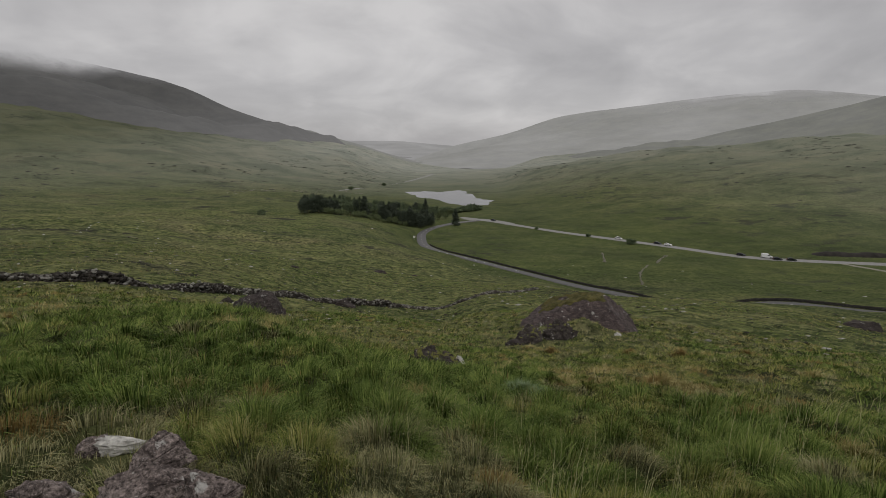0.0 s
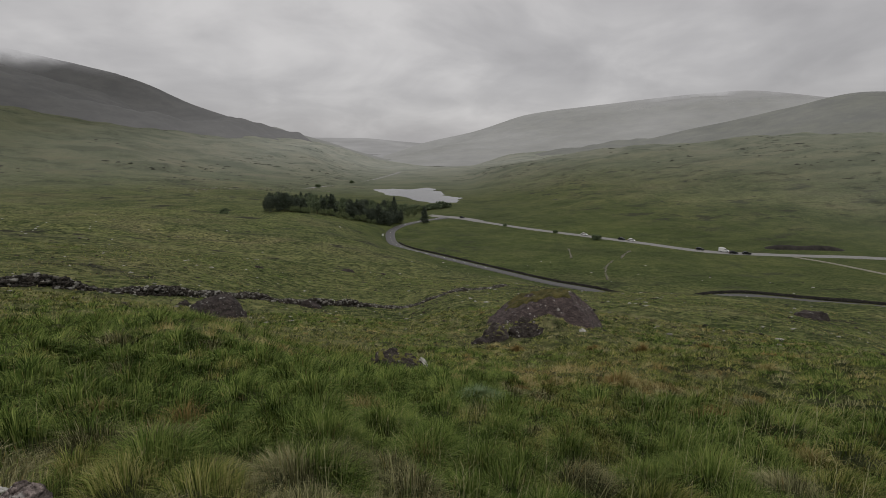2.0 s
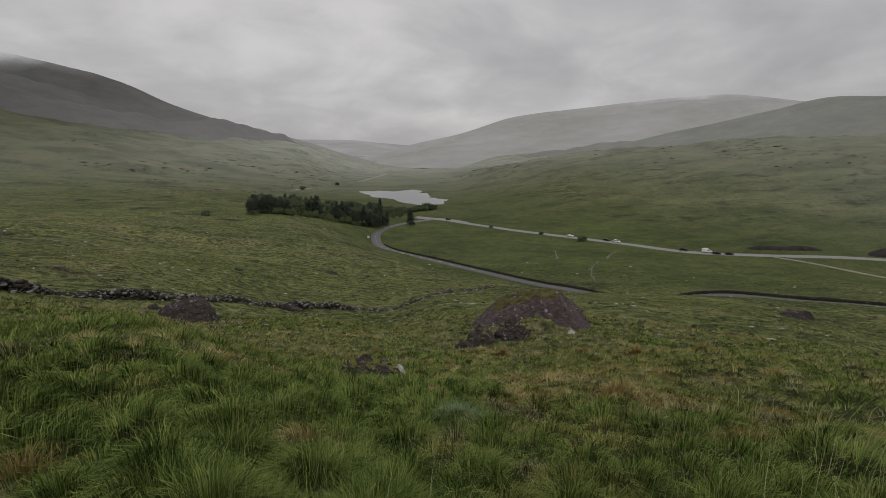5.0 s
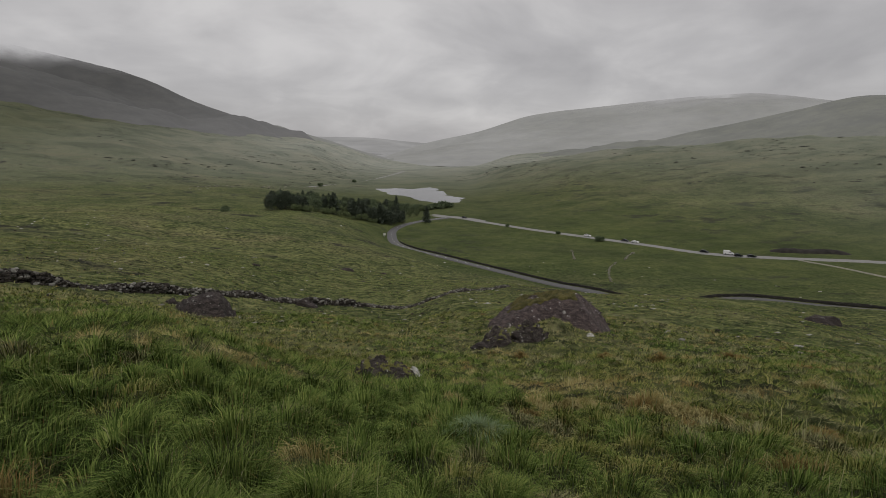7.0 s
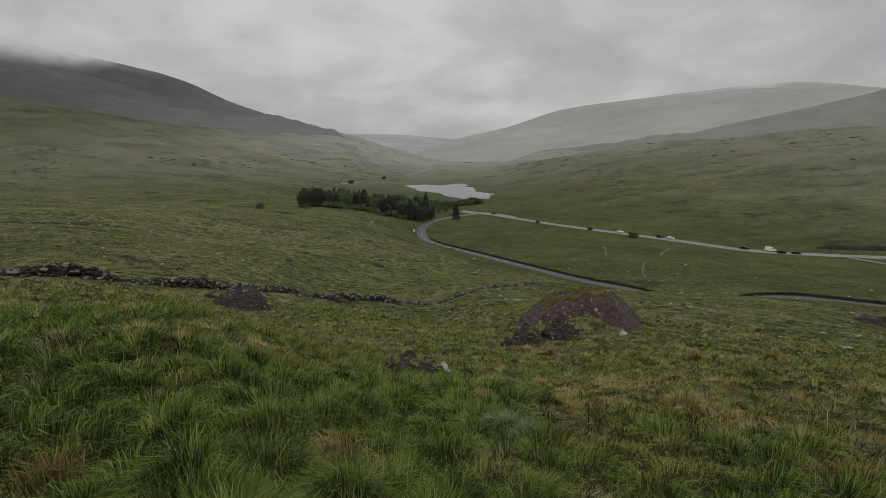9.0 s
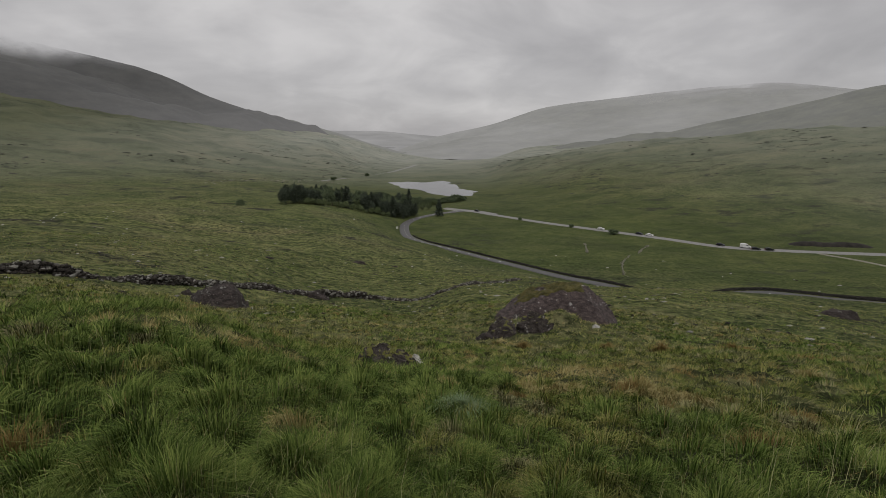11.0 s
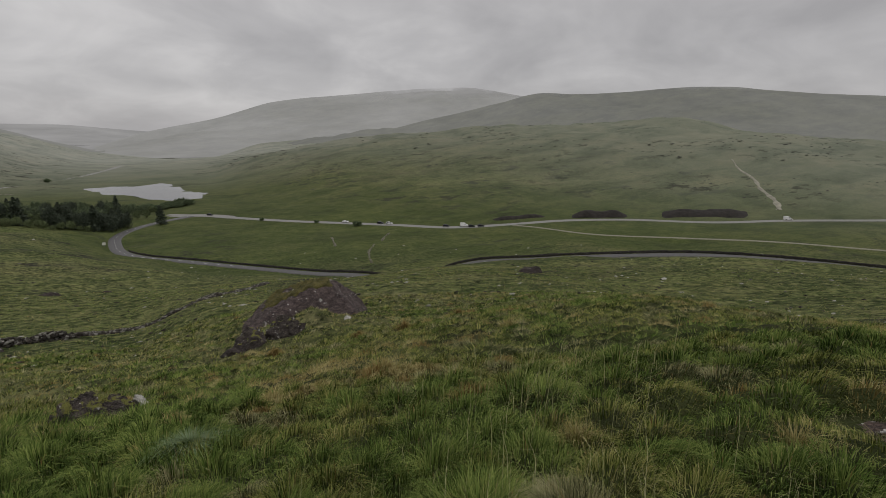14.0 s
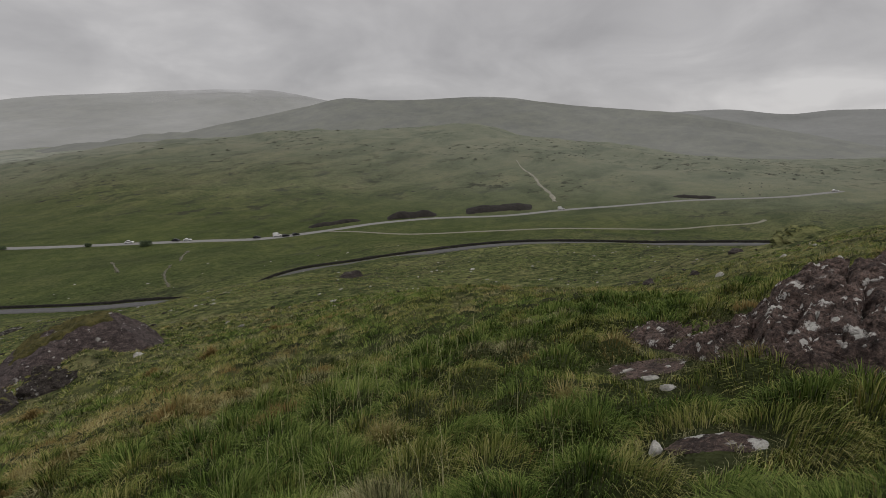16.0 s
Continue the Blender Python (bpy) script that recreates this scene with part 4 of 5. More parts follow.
    for name, a, e in (("lower_ledge", 0, split + 1), ("upper_ledge", split, len(s))):
        ob = quick_mesh(name, here[a:e].reshape(-1, 3), grid_faces(e - a, len(b))[:, ::-1], ROCK)
        ob.data.set_sharp_from_angle(angle=radians(35))
        ob.parent = base
    tagged(base, "dark slate outcrop spotted with white lichen", "rock")


outcrop()
boulder("flat_rock", *beside(77.8, 4.6), (1.3, 0.6, 0.12), 51, "flat grey slab level with the grass", bedded=True, group="slabs by the outcrop", detail=5, sink=0.25, turn=102, rough=0.07, cell=0.08, planes=(((0, 0, 1), 0.38), ((0.1, 0.1, 1), 0.4)))
boulder("flat_rock", *beside(79.3, 4.35), (0.2, 0.12, 0.04), 53, "small white lichen-crusted stone on a slab", group="slabs by the outcrop", detail=3, sink=0.2, turn=100, mat=bpy.data.materials["white_stone"], rough=0.08)
boulder("flat_rock", *beside(81.3, 4.0), (0.15, 0.1, 0.05), 55, "small white stone below a slab", group="slabs by the outcrop", detail=3, sink=0.0, turn=100, mat=bpy.data.materials["white_stone"], rough=0.08)
boulder("flat_rock", *beside(86.2, 2.85), (0.62, 0.32, 0.09), 52, "flat dark slab with white lichen", bedded=True, group="slabs by the outcrop", detail=5, sink=0.36, turn=95, rough=0.07, cell=0.08, planes=(((0, 0, 1), 0.38), ((-0.1, 0.1, 1), 0.4)))
boulder("flat_rock", *beside(80.6, 2.85), (0.14, 0.1, 0.07), 54, "small white stone beside a slab", group="slabs by the outcrop", detail=3, sink=0.0, mat=bpy.data.materials["white_stone"])
for deg, r, size, seed, label in ((41.4, 95, (7.6, 4.0, 2.4), 61, "dark rocky knoll in the green pasture"), (58.7, 36, (1.3, 0.9, 0.5), 62, "small dark rock in the pasture"), (78, 40, (1.8, 1.0, 0.5), 63, "low pale rock in the pasture"),
                                  (86, 56, (2.4, 1.5, 0.6), 64, "dark rock near the brow of the pasture"), (-11.6, 116, (4.2, 2.0, 0.8), 65, "long flat dark rock in the field"), (-22, 100, (2.4, 1.4, 0.7), 66, "dark rock in the field"),
                                  (-7, 118, (2.0, 1.2, 0.6), 67, "dark rock in the field"), (69, 38, (1.2, 0.9, 0.4), 68, "low pale rock in the pasture"), (82.5, 36, (1.5, 0.8, 0.4), 69, "low pale rock in the pasture"),
                                  (-31, 47, (1.6, 1.0, 0.7), 71, "dark rock beside the field wall"), (-16.8, 62, (3.6, 2.0, 1.7), 72, "heap of dark stones against the field wall")):
    boulder("field_rock", *polar(deg, r), size, seed, label, group="rocks in the pasture", detail=3, rough=0.18, sink=0.2, mat=ROCK_FAR)
boulder("mound", *polar(92, 52), (9.0, 6.0, 1.3), 70, "dark grassy mound on the brow of the pasture", MOOR, rough=0.2)
# the entry at 262 m stands in for a white, sheep-like dot
for deg, r, size, seed in ((56.8, 98, (1.9, 0.9, 0.5), 81), (-11.8, 262, (2.0, 1.0, 1.3), 82), (24, 60, (0.6, 0.5, 0.3), 83), (90, 30, (0.6, 0.4, 0.3), 84), (85, 24, (0.5, 0.4, 0.25), 85), (5.5, 26, (0.35, 0.3, 0.2), 86)):
    boulder("pale_stone", *polar(deg, r), size, seed, "white weathered stone lying in green grass", group="pale stones in the pasture", detail=3, sink=0.15, mat=bpy.data.materials["white_stone"])


# ---- the ruined field wall ----
def stone_wall(name, line, width, high, count, label, seed, stone=0.32, mat=None, ruined=False):
    """A tumbled dry stone wall of separate rough stones."""
    rng = np.random.default_rng(seed)
    verts, faces = [], []
    box = np.array([(-1, -1, -1), (1, -1, -1), (1, 1, -1), (-1, 1, -1), (-1, -1, 1), (1, -1, 1), (1, 1, 1), (-1, 1, 1)], float)
    quads = np.array([(0, 3, 2, 1), (4, 5, 6, 7), (0, 1, 5, 4), (1, 2, 6, 5), (2, 3, 7, 6), (3, 0, 4, 7)])
    for i in range(count):
        s = rng.uniform(0, len(line) - 1.001)
        k = int(s)
        p = line[k] + (line[k + 1] - line[k]) * (s - k)
        d = line[k + 1] - line[k]
        ang0 = math.atan2(d[1], d[0])
        tall = high * max(0.14, 0.42 + 1.5 * float(bumps(np.array([s * 0.9]), np.array([seed * 3.1]), 4.0, seed, 2)[0]))
        tall *= 1.0 if not ruined else 1.55 if s < 0.56 * len(line) else 0.9
        level = rng.uniform(0, 1)
        if rng.uniform(0, 1) > 0.35 + 0.65 * tall / high:
            continue
        off = rng.normal(0, width * 0.5 * (1.25 - level))
        x, y = p[0] - math.sin(ang0) * off, p[1] + math.cos(ang0) * off
        dims = stone * np.array([rng.uniform(0.6, 1.6), rng.uniform(0.5, 1.0), rng.uniform(0.35, 0.8)]) * 0.5
        v = box * (dims * rng.uniform(0.8, 1.2, (8, 3)))
        m = Euler((rng.normal(0, 0.25), rng.normal(0, 0.25), ang0 + rng.normal(0, 0.6))).to_matrix()
        v = v @ np.array(m).T
        v += (x, y, level * tall)
        verts.append(v)
        faces.append(quads + 8 * (len(verts) - 1))
    v = np.concatenate(verts)
    v[:, 2] += land(v.reshape(-1, 8, 3)[:, :, 0].mean(1), v.reshape(-1, 8, 3)[:, :, 1].mean(1)).repeat(8)
    ob = quick_mesh(name, v, np.concatenate(faces), mat or WALL_STONE, smooth=False)
    return tagged(ob, label, "stone wall", kind="structure")


FIELD_WALL = curve_points(along((-62, 52, 0), (-47.4, 50, 0), (-43.6, 49, 0), (-39.3, 50, 0), (-34.4, 52, 0), (-27.7, 56, 0), (-21.5, 61, 0), (-16.8, 65, 0), (-11.9, 66, 0), (-7.6, 66, 0), (-1.7, 70, 0), (3.4, 80, 0), (8.7, 96, 0)), 1.0)
stone_wall("field_wall", FIELD_WALL, 0.85, 0.39, 9500, "tumbled dry stone wall of dark and pale stones", 5, 0.32, ruined=True)


def road_wall(name, line, side, label):
    """A low dark roadside wall with rough coping, standing along one edge of a road."""
    d = np.gradient(line[:, :2], axis=0)
    d /= np.linalg.norm(d, axis=1)[:, None]
    out = np.stack([d[:, 1], -d[:, 0]], axis=1) * side
    rng = np.random.default_rng(3)
    cols = []
    jag = rng.normal(0, 0.06, len(line))
    for off, up in ((3.2, -0.4), (3.25, 0.62), (3.45, 0.78), (3.7, 0.62), (3.8, -0.9)):
        cols.append(np.column_stack([line[:, :2] + out * off, line[:, 2] + up + jag * (up > 0)]))
    v = np.stack(cols, axis=1)
    f = grid_faces(len(line), len(cols))
    ob = quick_mesh(name, v.reshape(-1, 3), f if side > 0 else f[:, ::-1], DARK_WALL, smooth=False)
    return tagged(ob, label, "stone wall", kind="structure")


for spots in (((16.5, 264), (16.7, 250), (16.9, 236)), ((21.7, 238), (21.0, 218), (21.2, 190)), ((23.6, 268), (22.9, 255), (22.6, 244))):
    stone_wall("old_wall", curve_points(along(*((b, r, 0) for b, r in spots)), 1.0), 0.7, 0.5, 260, "short broken line of old walling in the valley field", 8, 0.34, GRAVEL)
road_wall("roadside_wall", LOW_ROAD[55:], -1, "low dark stone wall along the lane")


def scattered_stones():
    """Small stones strewn over the pastures, too many to count."""
    rng = np.random.default_rng(9)
    base = np.array([(1, 0, 0), (-1, 0, 0), (0, 1, 0), (0, -1, 0), (0, 0, 1), (0, 0, -1)], float)
    tris = np.array([(0, 2, 4), (2, 1, 4), (1, 3, 4), (3, 0, 4), (2, 0, 5), (1, 2, 5), (3, 1, 5), (0, 3, 5)])
    for name, mat, count, label in (("scattered_stones", WALL_STONE, 700, "dark stones and peat hags strewn over rough pasture"), ("scattered_pale_stones", bpy.data.materials["white_stone"], 260, "small pale stones strewn over rough pasture")):
        a = np.radians(rng.uniform(-50, 98, count))
        r = 35 * (230 / 35) ** rng.uniform(0, 1, count)
        x, y = CX + r * np.sin(a), CY + r * np.cos(a)
        away = np.minimum(off_line(x, y, LOW_ROAD)[0], off_line(x, y, HIGH_ROAD)[0])
        keep = away > 7
        x, y, r = x[keep], y[keep], r[keep]
        n = len(x)
        s = (0.10 + 0.0016 * r) * rng.uniform(0.5, 1.5, n)
        size = np.stack([s * rng.uniform(0.7, 1.8, n), s * rng.uniform(0.6, 1.2, n), s * rng.uniform(0.3, 0.6, n)], axis=1)
        v = base[None] * size[:, None, :] * rng.uniform(0.7, 1.2, (n, 6, 3))
        v += np.stack([x, y, land(x, y) + 0.05], axis=1)[:, None, :]
        f = tris[None] + (np.arange(n) * 6)[:, None, None]
        ob = quick_mesh(name, v.reshape(-1, 3), f.reshape(-1, 3), mat, smooth=False)
        tagged(ob, label, "stones", kind="stuff")


scattered_stones()


def hillside_crags():
    """Small dark crags and heather clumps breaking the far slopes, in loose bands."""
    rng = np.random.default_rng(19)
    base = np.array([(1, 0, 0), (0.5, 0.87, 0), (-0.5, 0.87, 0), (-1, 0, 0), (-0.5, -0.87, 0), (0.5, -0.87, 0), (0.35, 0.3, 1), (-0.4, 0.2, 0.8), (0, -0.4, 0.9)], float)
    tris = np.array([(0, 1, 6), (1, 2, 7), (1, 7, 6), (2, 3, 7), (3, 4, 8), (3, 8, 7), (4, 5, 8), (5, 0, 6), (5, 6, 8), (6, 7, 8)])
    x, y, s = [], [], []
    for _ in range(210):
        a, r = rng.uniform(-47, 100), rng.uniform(400, 860)
        n = rng.integers(2, 9)
        cx, cy = polar(a, r)
        x.append(cx + rng.normal(0, 16, n))
        y.append(cy + rng.normal(0, 9, n))
        s.append(rng.uniform(0.6, 2.2, n) * r / 600)
    x, y, s = np.concatenate(x), np.concatenate(y), np.concatenate(s)
    ok = (land(x, y) > -54) & (off_line(x, y, HIGH_ROAD)[0] > 14)
    x, y, s = x[ok], y[ok], s[ok]
    n = len(x)
    v = base[None] * np.stack([s * rng.uniform(1.0, 3.2, n), s * rng.uniform(0.5, 1.0, n), s * rng.uniform(0.2, 0.45, n)], axis=1)[:, None, :] * rng.uniform(0.7, 1.3, (n, 9, 3))
    v += np.stack([x, y, land(x, y) - 0.2], axis=1)[:, None, :]
    f = tris[None] + (np.arange(n) * 9)[:, None, None]
    tagged(quick_mesh("hillside_crags", v.reshape(-1, 3), f.reshape(-1, 3), CRAG, smooth=False), "small dark crags and heather clumps on the far slopes", "crags", kind="stuff")


CRAG = plain("dark_crag", (0.042, 0.042, 0.032), 0.95, 0.2, 0.5)
hillside_crags()


def stream_rocks():
    """Pale boulders of a stream bed crossing the valley floor behind the wood."""
    rng = np.random.default_rng(23)
    line = curve_points(along((-27, 500, 0), (-22, 540, 0), (-18, 575, 0), (-14.5, 590, 0), (-12.5, 560, 0)), 2.0)
    base = np.array([(1, 0, 0), (-1, 0, 0), (0, 1, 0), (0, -1, 0), (0, 0, 1), (0, 0, -1)], float)
    tris = np.array([(0, 2, 4), (2, 1, 4), (1, 3, 4), (3, 0, 4), (2, 0, 5), (1, 2, 5), (3, 1, 5), (0, 3, 5)])
    n = 80
    p = line[rng.integers(0, len(line), n)]
    x, y = p[:, 0] + rng.normal(0, 3.5, n), p[:, 1] + rng.normal(0, 5, n)
    v = base[None] * (rng.uniform(0.5, 1.6, (n, 1, 3)) * np.array([1.5, 1.1, 0.3])) * rng.uniform(0.7, 1.2, (n, 6, 3))
    v += np.stack([x, y, land(x, y) + 0.15], axis=1)[:, None, :]
    f = tris[None] + (np.arange(n) * 6)[:, None, None]
    tagged(quick_mesh("stream_rocks", v.reshape(-1, 3), f.reshape(-1, 3), GRAVEL, smooth=False), "pale boulders along a stream bed in the valley", "stones", kind="stuff")


stream_rocks()


# ---- road furniture ----
def road_dashes(line, parent, lo, hi):
    data = None
    for i in range(lo, hi, 4):
        p, q = line[i], line[i + 1]
        d = (q - p)[:2] / np.linalg.norm((q - p)[:2])
        if data is None:
            data = bpy.data.meshes.new("line_dash")
            data.from_pydata([(-1.6, -0.11, 0), (1.6, -0.11, 0), (1.6, 0.11, 0), (-1.6, 0.11, 0), (-1.6, -0.11, 0.01), (1.6, -0.11, 0.01), (1.6, 0.11, 0.01), (-1.6, 0.11, 0.01)], [],
                             [(3, 2, 1, 0), (4, 5, 6, 7), (0, 1, 5, 4), (1, 2, 6, 5), (2, 3, 7, 6), (3, 0, 4, 7)])
            data.materials.append(WHITE_LINE)
        ob = new("line_dash", data)
        ob.parent = parent
        ob.matrix_basis = pose(p[0], p[1], p[2] + 0.11, 0, 0, math.degrees(math.atan2(d[1], d[0])))


road_dashes(LOW_ROAD, road, 2, 100)


def road_sign():
    x, y = polar(-6.6, 296)
    base = new("road_sign")
    base.matrix_basis = pose(x, y, ground_at(x, y) - 0.1, 0, 0, 5)
    bm = bmesh.new()
    bmesh.ops.create_cone(bm, cap_ends=True, segments=8, radius1=0.06, radius2=0.06, depth=1.6, matrix=pose(0, 0, 0.8))
    part("post", bm, plain("grey_post", (0.25, 0.25, 0.25), 0.6), base)
    bm = bmesh.new()
    bmesh.ops.create_cube(bm, size=1, matrix=pose(0, -0.08, 1.9) @ Matrix.Diagonal((1.5, 0.04, 1.5, 1)))
    bmesh.ops.bevel(bm, geom=bm.edges[:], offset=0.015, segments=1)
    part("panel", bm, plain("sign_face", (0.55, 0.55, 0.5), 0.5, 3.0, 0.1), base, "pale square sign panel")
    tagged(base, "pale square road sign on a grey post", "sign")


road_sign()


# ---- parked vehicles ----
GLASS_DARK = plain("car_glass", (0.02, 0.022, 0.025), 0.08, 3.0, 0.1)
TYRE = plain("tyre_rubber", (0.02, 0.02, 0.02), 0.9, 9.0, 0.2)
RIM = plain("wheel_rim", (0.3, 0.3, 0.31), 0.4, 9.0, 0.1, 0.6)
PAINTS = {"white": plain("white_car_paint", (0.75, 0.75, 0.74), 0.3, 1.0, 0.04), "black": plain("black_car_paint", (0.02, 0.021, 0.024), 0.25, 1.0, 0.1),
          "silver": plain("silver_car_paint", (0.45, 0.46, 0.47), 0.3, 1.0, 0.05, 0.3)}
LAMP = plain("car_lamp", (0.5, 0.12, 0.1), 0.3, 3.0, 0.1)


def extrude(bm, outline, half):
    a = [bm.verts.new((x, -half, z)) for x, z in outline]
    b = [bm.verts.new((x, half, z)) for x, z in outline]
    n = len(outline)
    bm.faces.new(a)
    bm.faces.new(b[::-1])
    for i in range(n):
        bm.faces.new((a[i], b[i], b[(i + 1) % n], a[(i + 1) % n]))
    bmesh.ops.recalc_face_normals(bm, faces=bm.faces[:])
    return bm


def vehicle(name, paint, van):
    base = new(name)
    mat = PAINTS[paint]
    if van:
        low = [(-2.5, 0.35), (2.5, 0.35), (2.55, 0.9), (1.6, 1.2), (-2.5, 1.2)]
        cab = [(-2.5, 1.19), (1.55, 1.19), (0.95, 1.95), (0.3, 2.25), (-2.45, 2.3)]
        half, wheel = 0.98, 0.36
    else:
        low = [(-2.1, 0.32), (2.1, 0.32), (2.15, 0.62), (1.95, 0.82), (1.0, 0.93), (-2.0, 0.95), (-2.15, 0.7)]
        cab = [(-1.85, 0.93), (1.05, 0.92), (0.3, 1.38), (-0.3, 1.45), (-1.2, 1.42), (-1.75, 1.1)]
        half, wheel = 0.88, 0.32
    for label, outline, wide in (("body", low, half), ("roof", cab, half * 0.88)):
        bm = extrude(bmesh.new(), outline, wide)
        bmesh.ops.bevel(bm, geom=bm.edges[:], offset=0.06, segments=2, affect="EDGES")
        part(label, bm, mat, base)
    zs = (1.32, 1.85) if van else (0.98, 1.32)
    for sign in (-1, 1):
        bm = bmesh.new()
        x0, x1 = (0.1, 1.0) if van else (-1.35, 0.55)
        outline = [(x0, zs[0]), (x1 + 0.25, zs[0]), (x1 - 0.2, zs[1]), (x0 + 0.12, zs[1])]
        extrude(bm, outline, 0.015)
        bmesh.ops.translate(bm, verts=bm.verts[:], vec=(0, sign * (half * 0.88 + 0.005), 0))
        part("side_window", bm, GLASS_DARK, base, "dark glass side window")
    bm = bmesh.new()
    lean = (1.32, 1.0, 1.32, 1.85) if van else (0.98, 0.42, 0.98, 1.32)
    xs = (lean[0] + 0.09, lean[1] + 0.09) if van else (lean[0] + 0.02, lean[1] + 0.02)
    extrude(bm, [(xs[0], lean[2]), (xs[0] + 0.04, lean[2]), (xs[1] + 0.04, lean[3]), (xs[1], lean[3])], half * 0.75)
    part("windscreen", bm, GLASS_DARK, base, "dark glass windscreen")
    for sign in (-1, 1):
        bm = bmesh.new()
        bmesh.ops.create_cube(bm, size=1, matrix=pose(-2.12 if not van else -2.5, sign * half * 0.8, 0.8) @ Matrix.Diagonal((0.08, 0.22, 0.14, 1)))
        part("tail_lamp", bm, LAMP, base, "red tail lamp")
        for x in ((-1.55, 1.6) if van else (-1.3, 1.32)):
            bm = bmesh.new()
            bmesh.ops.create_cone(bm, cap_ends=True, segments=16, radius1=wheel, radius2=wheel, depth=0.2, matrix=pose(x, sign * (half - 0.06), wheel, 90))
            bmesh.ops.bevel(bm, geom=bm.edges[:], offset=0.03, segments=1)
            tyre = part("wheel", bm, TYRE, base)
            bm = bmesh.new()
            bmesh.ops.create_cone(bm, cap_ends=True, segments=12, radius1=wheel * 0.62, radius2=wheel * 0.6, depth=0.04, matrix=pose(x, sign * (half + 0.05), wheel, 90))
            part("rim", bm, RIM, tyre, "grey metal rim")
    return base


def on_road(line, deg, side):
    b = np.degrees(np.arctan2(line[:, 0] - CX, line[:, 1] - CY))
    i = int(np.argmin(np.abs(b - deg)))
    i = min(max(i, 1), len(line) - 2)
    d = line[i + 1] - line[i - 1]
    d /= np.linalg.norm(d[:2])
    return pose(line[i, 0] + d[1] * side, line[i, 1] - d[0] * side, line[i, 2] + 0.09, 0, 0, math.degrees(math.atan2(d[1], d[0])))


for deg, paint, van, side in ((18.0, "white", False, -1.6), (22.3, "black", False, -1.6), (23.4, "white", False, -1.6), (30.6, "black", False, -1.6), (33.1, "white", True, -1.6), (33.9, "black", False, 1.6),
                              (34.8, "black", False, 1.6), (67.3, "white", True, -1.6), (93.0, "white", False, -1.6), (3.2, "black", False, -1.6)):
    v = vehicle("van" if van else "car", paint, van)
    v.matrix_basis = on_road(HIGH_ROAD, deg, side)
    tagged(v, f"{paint} {'panel van' if van else 'hatchback car'} on the grey valley road", "van" if van else "car", "vehicles on the valley road")


# ---- dark banks and the scree above the far road ----
PEAT = plain("dark_bank_heather", (0.024, 0.021, 0.018), 0.95, 0.35, 0.45)
SCREE = plain("pale_scree", (0.25, 0.24, 0.19), 0.95, 0.25, 0.4)


def bank(a0, a1, r0, r1, high, label, deep=12.0):
    """A dark cut bank rising behind the road, its ends running out into the grass."""
    b = np.linspace(a0, a1, 60)
    s = np.linspace(0, 1, 14)
    bb, ss = np.meshgrid(np.radians(b), s)
    r = r0 + (r1 - r0) * (np.degrees(bb) - a0) / (a1 - a0) + ss * deep
    x, y = CX + r * np.sin(bb), CY + r * np.cos(bb)
    u = (np.degrees(bb) - a0) / (a1 - a0)
    shape = np.clip(4 * u * (1 - u), 0, 1) ** 0.9 * np.sin(np.pi * np.clip(ss * 0.95 + 0.03, 0, 1)) ** 0.7
    z = land(x, y) - 0.5 + (high + 0.5) * shape * (0.75 + 0.25 * np.sin(u * 9)) + bumps(x, y, 5.0, 41, 3) * 0.5 * shape
    ob = quick_mesh("bank", np.stack([x.ravel(), y.ravel(), z.ravel()], axis=1), grid_faces(len(s), len(b))[:, ::-1], PEAT)
    tagged(ob, label, "bank", "dark banks above the road")


bank(36.2, 43.0, 303, 326, 2.9, "low dark brown heather bank beside the road", 8.0)
bank(45.8, 52.2, 328, 342, 5.6, "domed dark brown heather bank beside the road", 15.0)
bank(55.5, 64.0, 350, 373, 4.6, "long dark scree bank beside the road", 22.0)
bank(79.0, 83.5, 436, 448, 2.6, "dark bank above the rising road")


def drape(name, line, half, mat, label, category):
    d = np.gradient(line[:, :2], axis=0)
    d /= np.linalg.norm(d, axis=1)[:, None]
    side = np.stack([d[:, 1], -d[:, 0]], axis=1)
    rng = np.random.default_rng(12)
    cols = []
    for off in (-1, -0.4, 0.4, 1):
        wide = np.asarray(half) * off * (1 + rng.normal(0, 0.12, len(line)))
        xy = line[:, :2] + side * wide[:, None]
        cols.append(np.column_stack([xy, land(xy[:, 0], xy[:, 1]) + (0.5 if abs(off) < 1 else -0.4)]))
    v = np.stack(cols, axis=1)
    ob = quick_mesh(name, v.reshape(-1, 3), grid_faces(len(line), 4), mat)
    return tagged(ob, label, category, kind="structure")


scree = curve_points(along((61.6, 565, 0), (62.5, 528, 0), (63.9, 488, 0), (64.6, 458, 0), (65.9, 428, 0), (66.4, 402, 0)), 3.0)
drape("scree", scree, 0.5 + 2.6 * np.linspace(0, 1, len(scree)) ** 0.7 * (0.8 + 0.35 * np.sin(np.arange(len(scree)) * 0.9)), SCREE, "pale streak of loose scree down the hillside", "scree")


# ---- trees ----
def leaf_material(name, lo, hi):
    m, t, b = material(name, 0.8)
    rnd = node(t, "ShaderNodeNewGeometry").outputs["Random Per Island"]
    link(t, mix(t, rnd, lo, hi), b.inputs["Base Color"])
    return m


BARK = plain("bark", (0.06, 0.05, 0.042), 0.95, 6.0, 0.4)
NEEDLE = leaf_material("dark_needles", (0.036, 0.047, 0.033), (0.080, 0.098, 0.066))
LEAF = leaf_material("green_leaves", (0.058, 0.082, 0.042), (0.13, 0.16, 0.085))
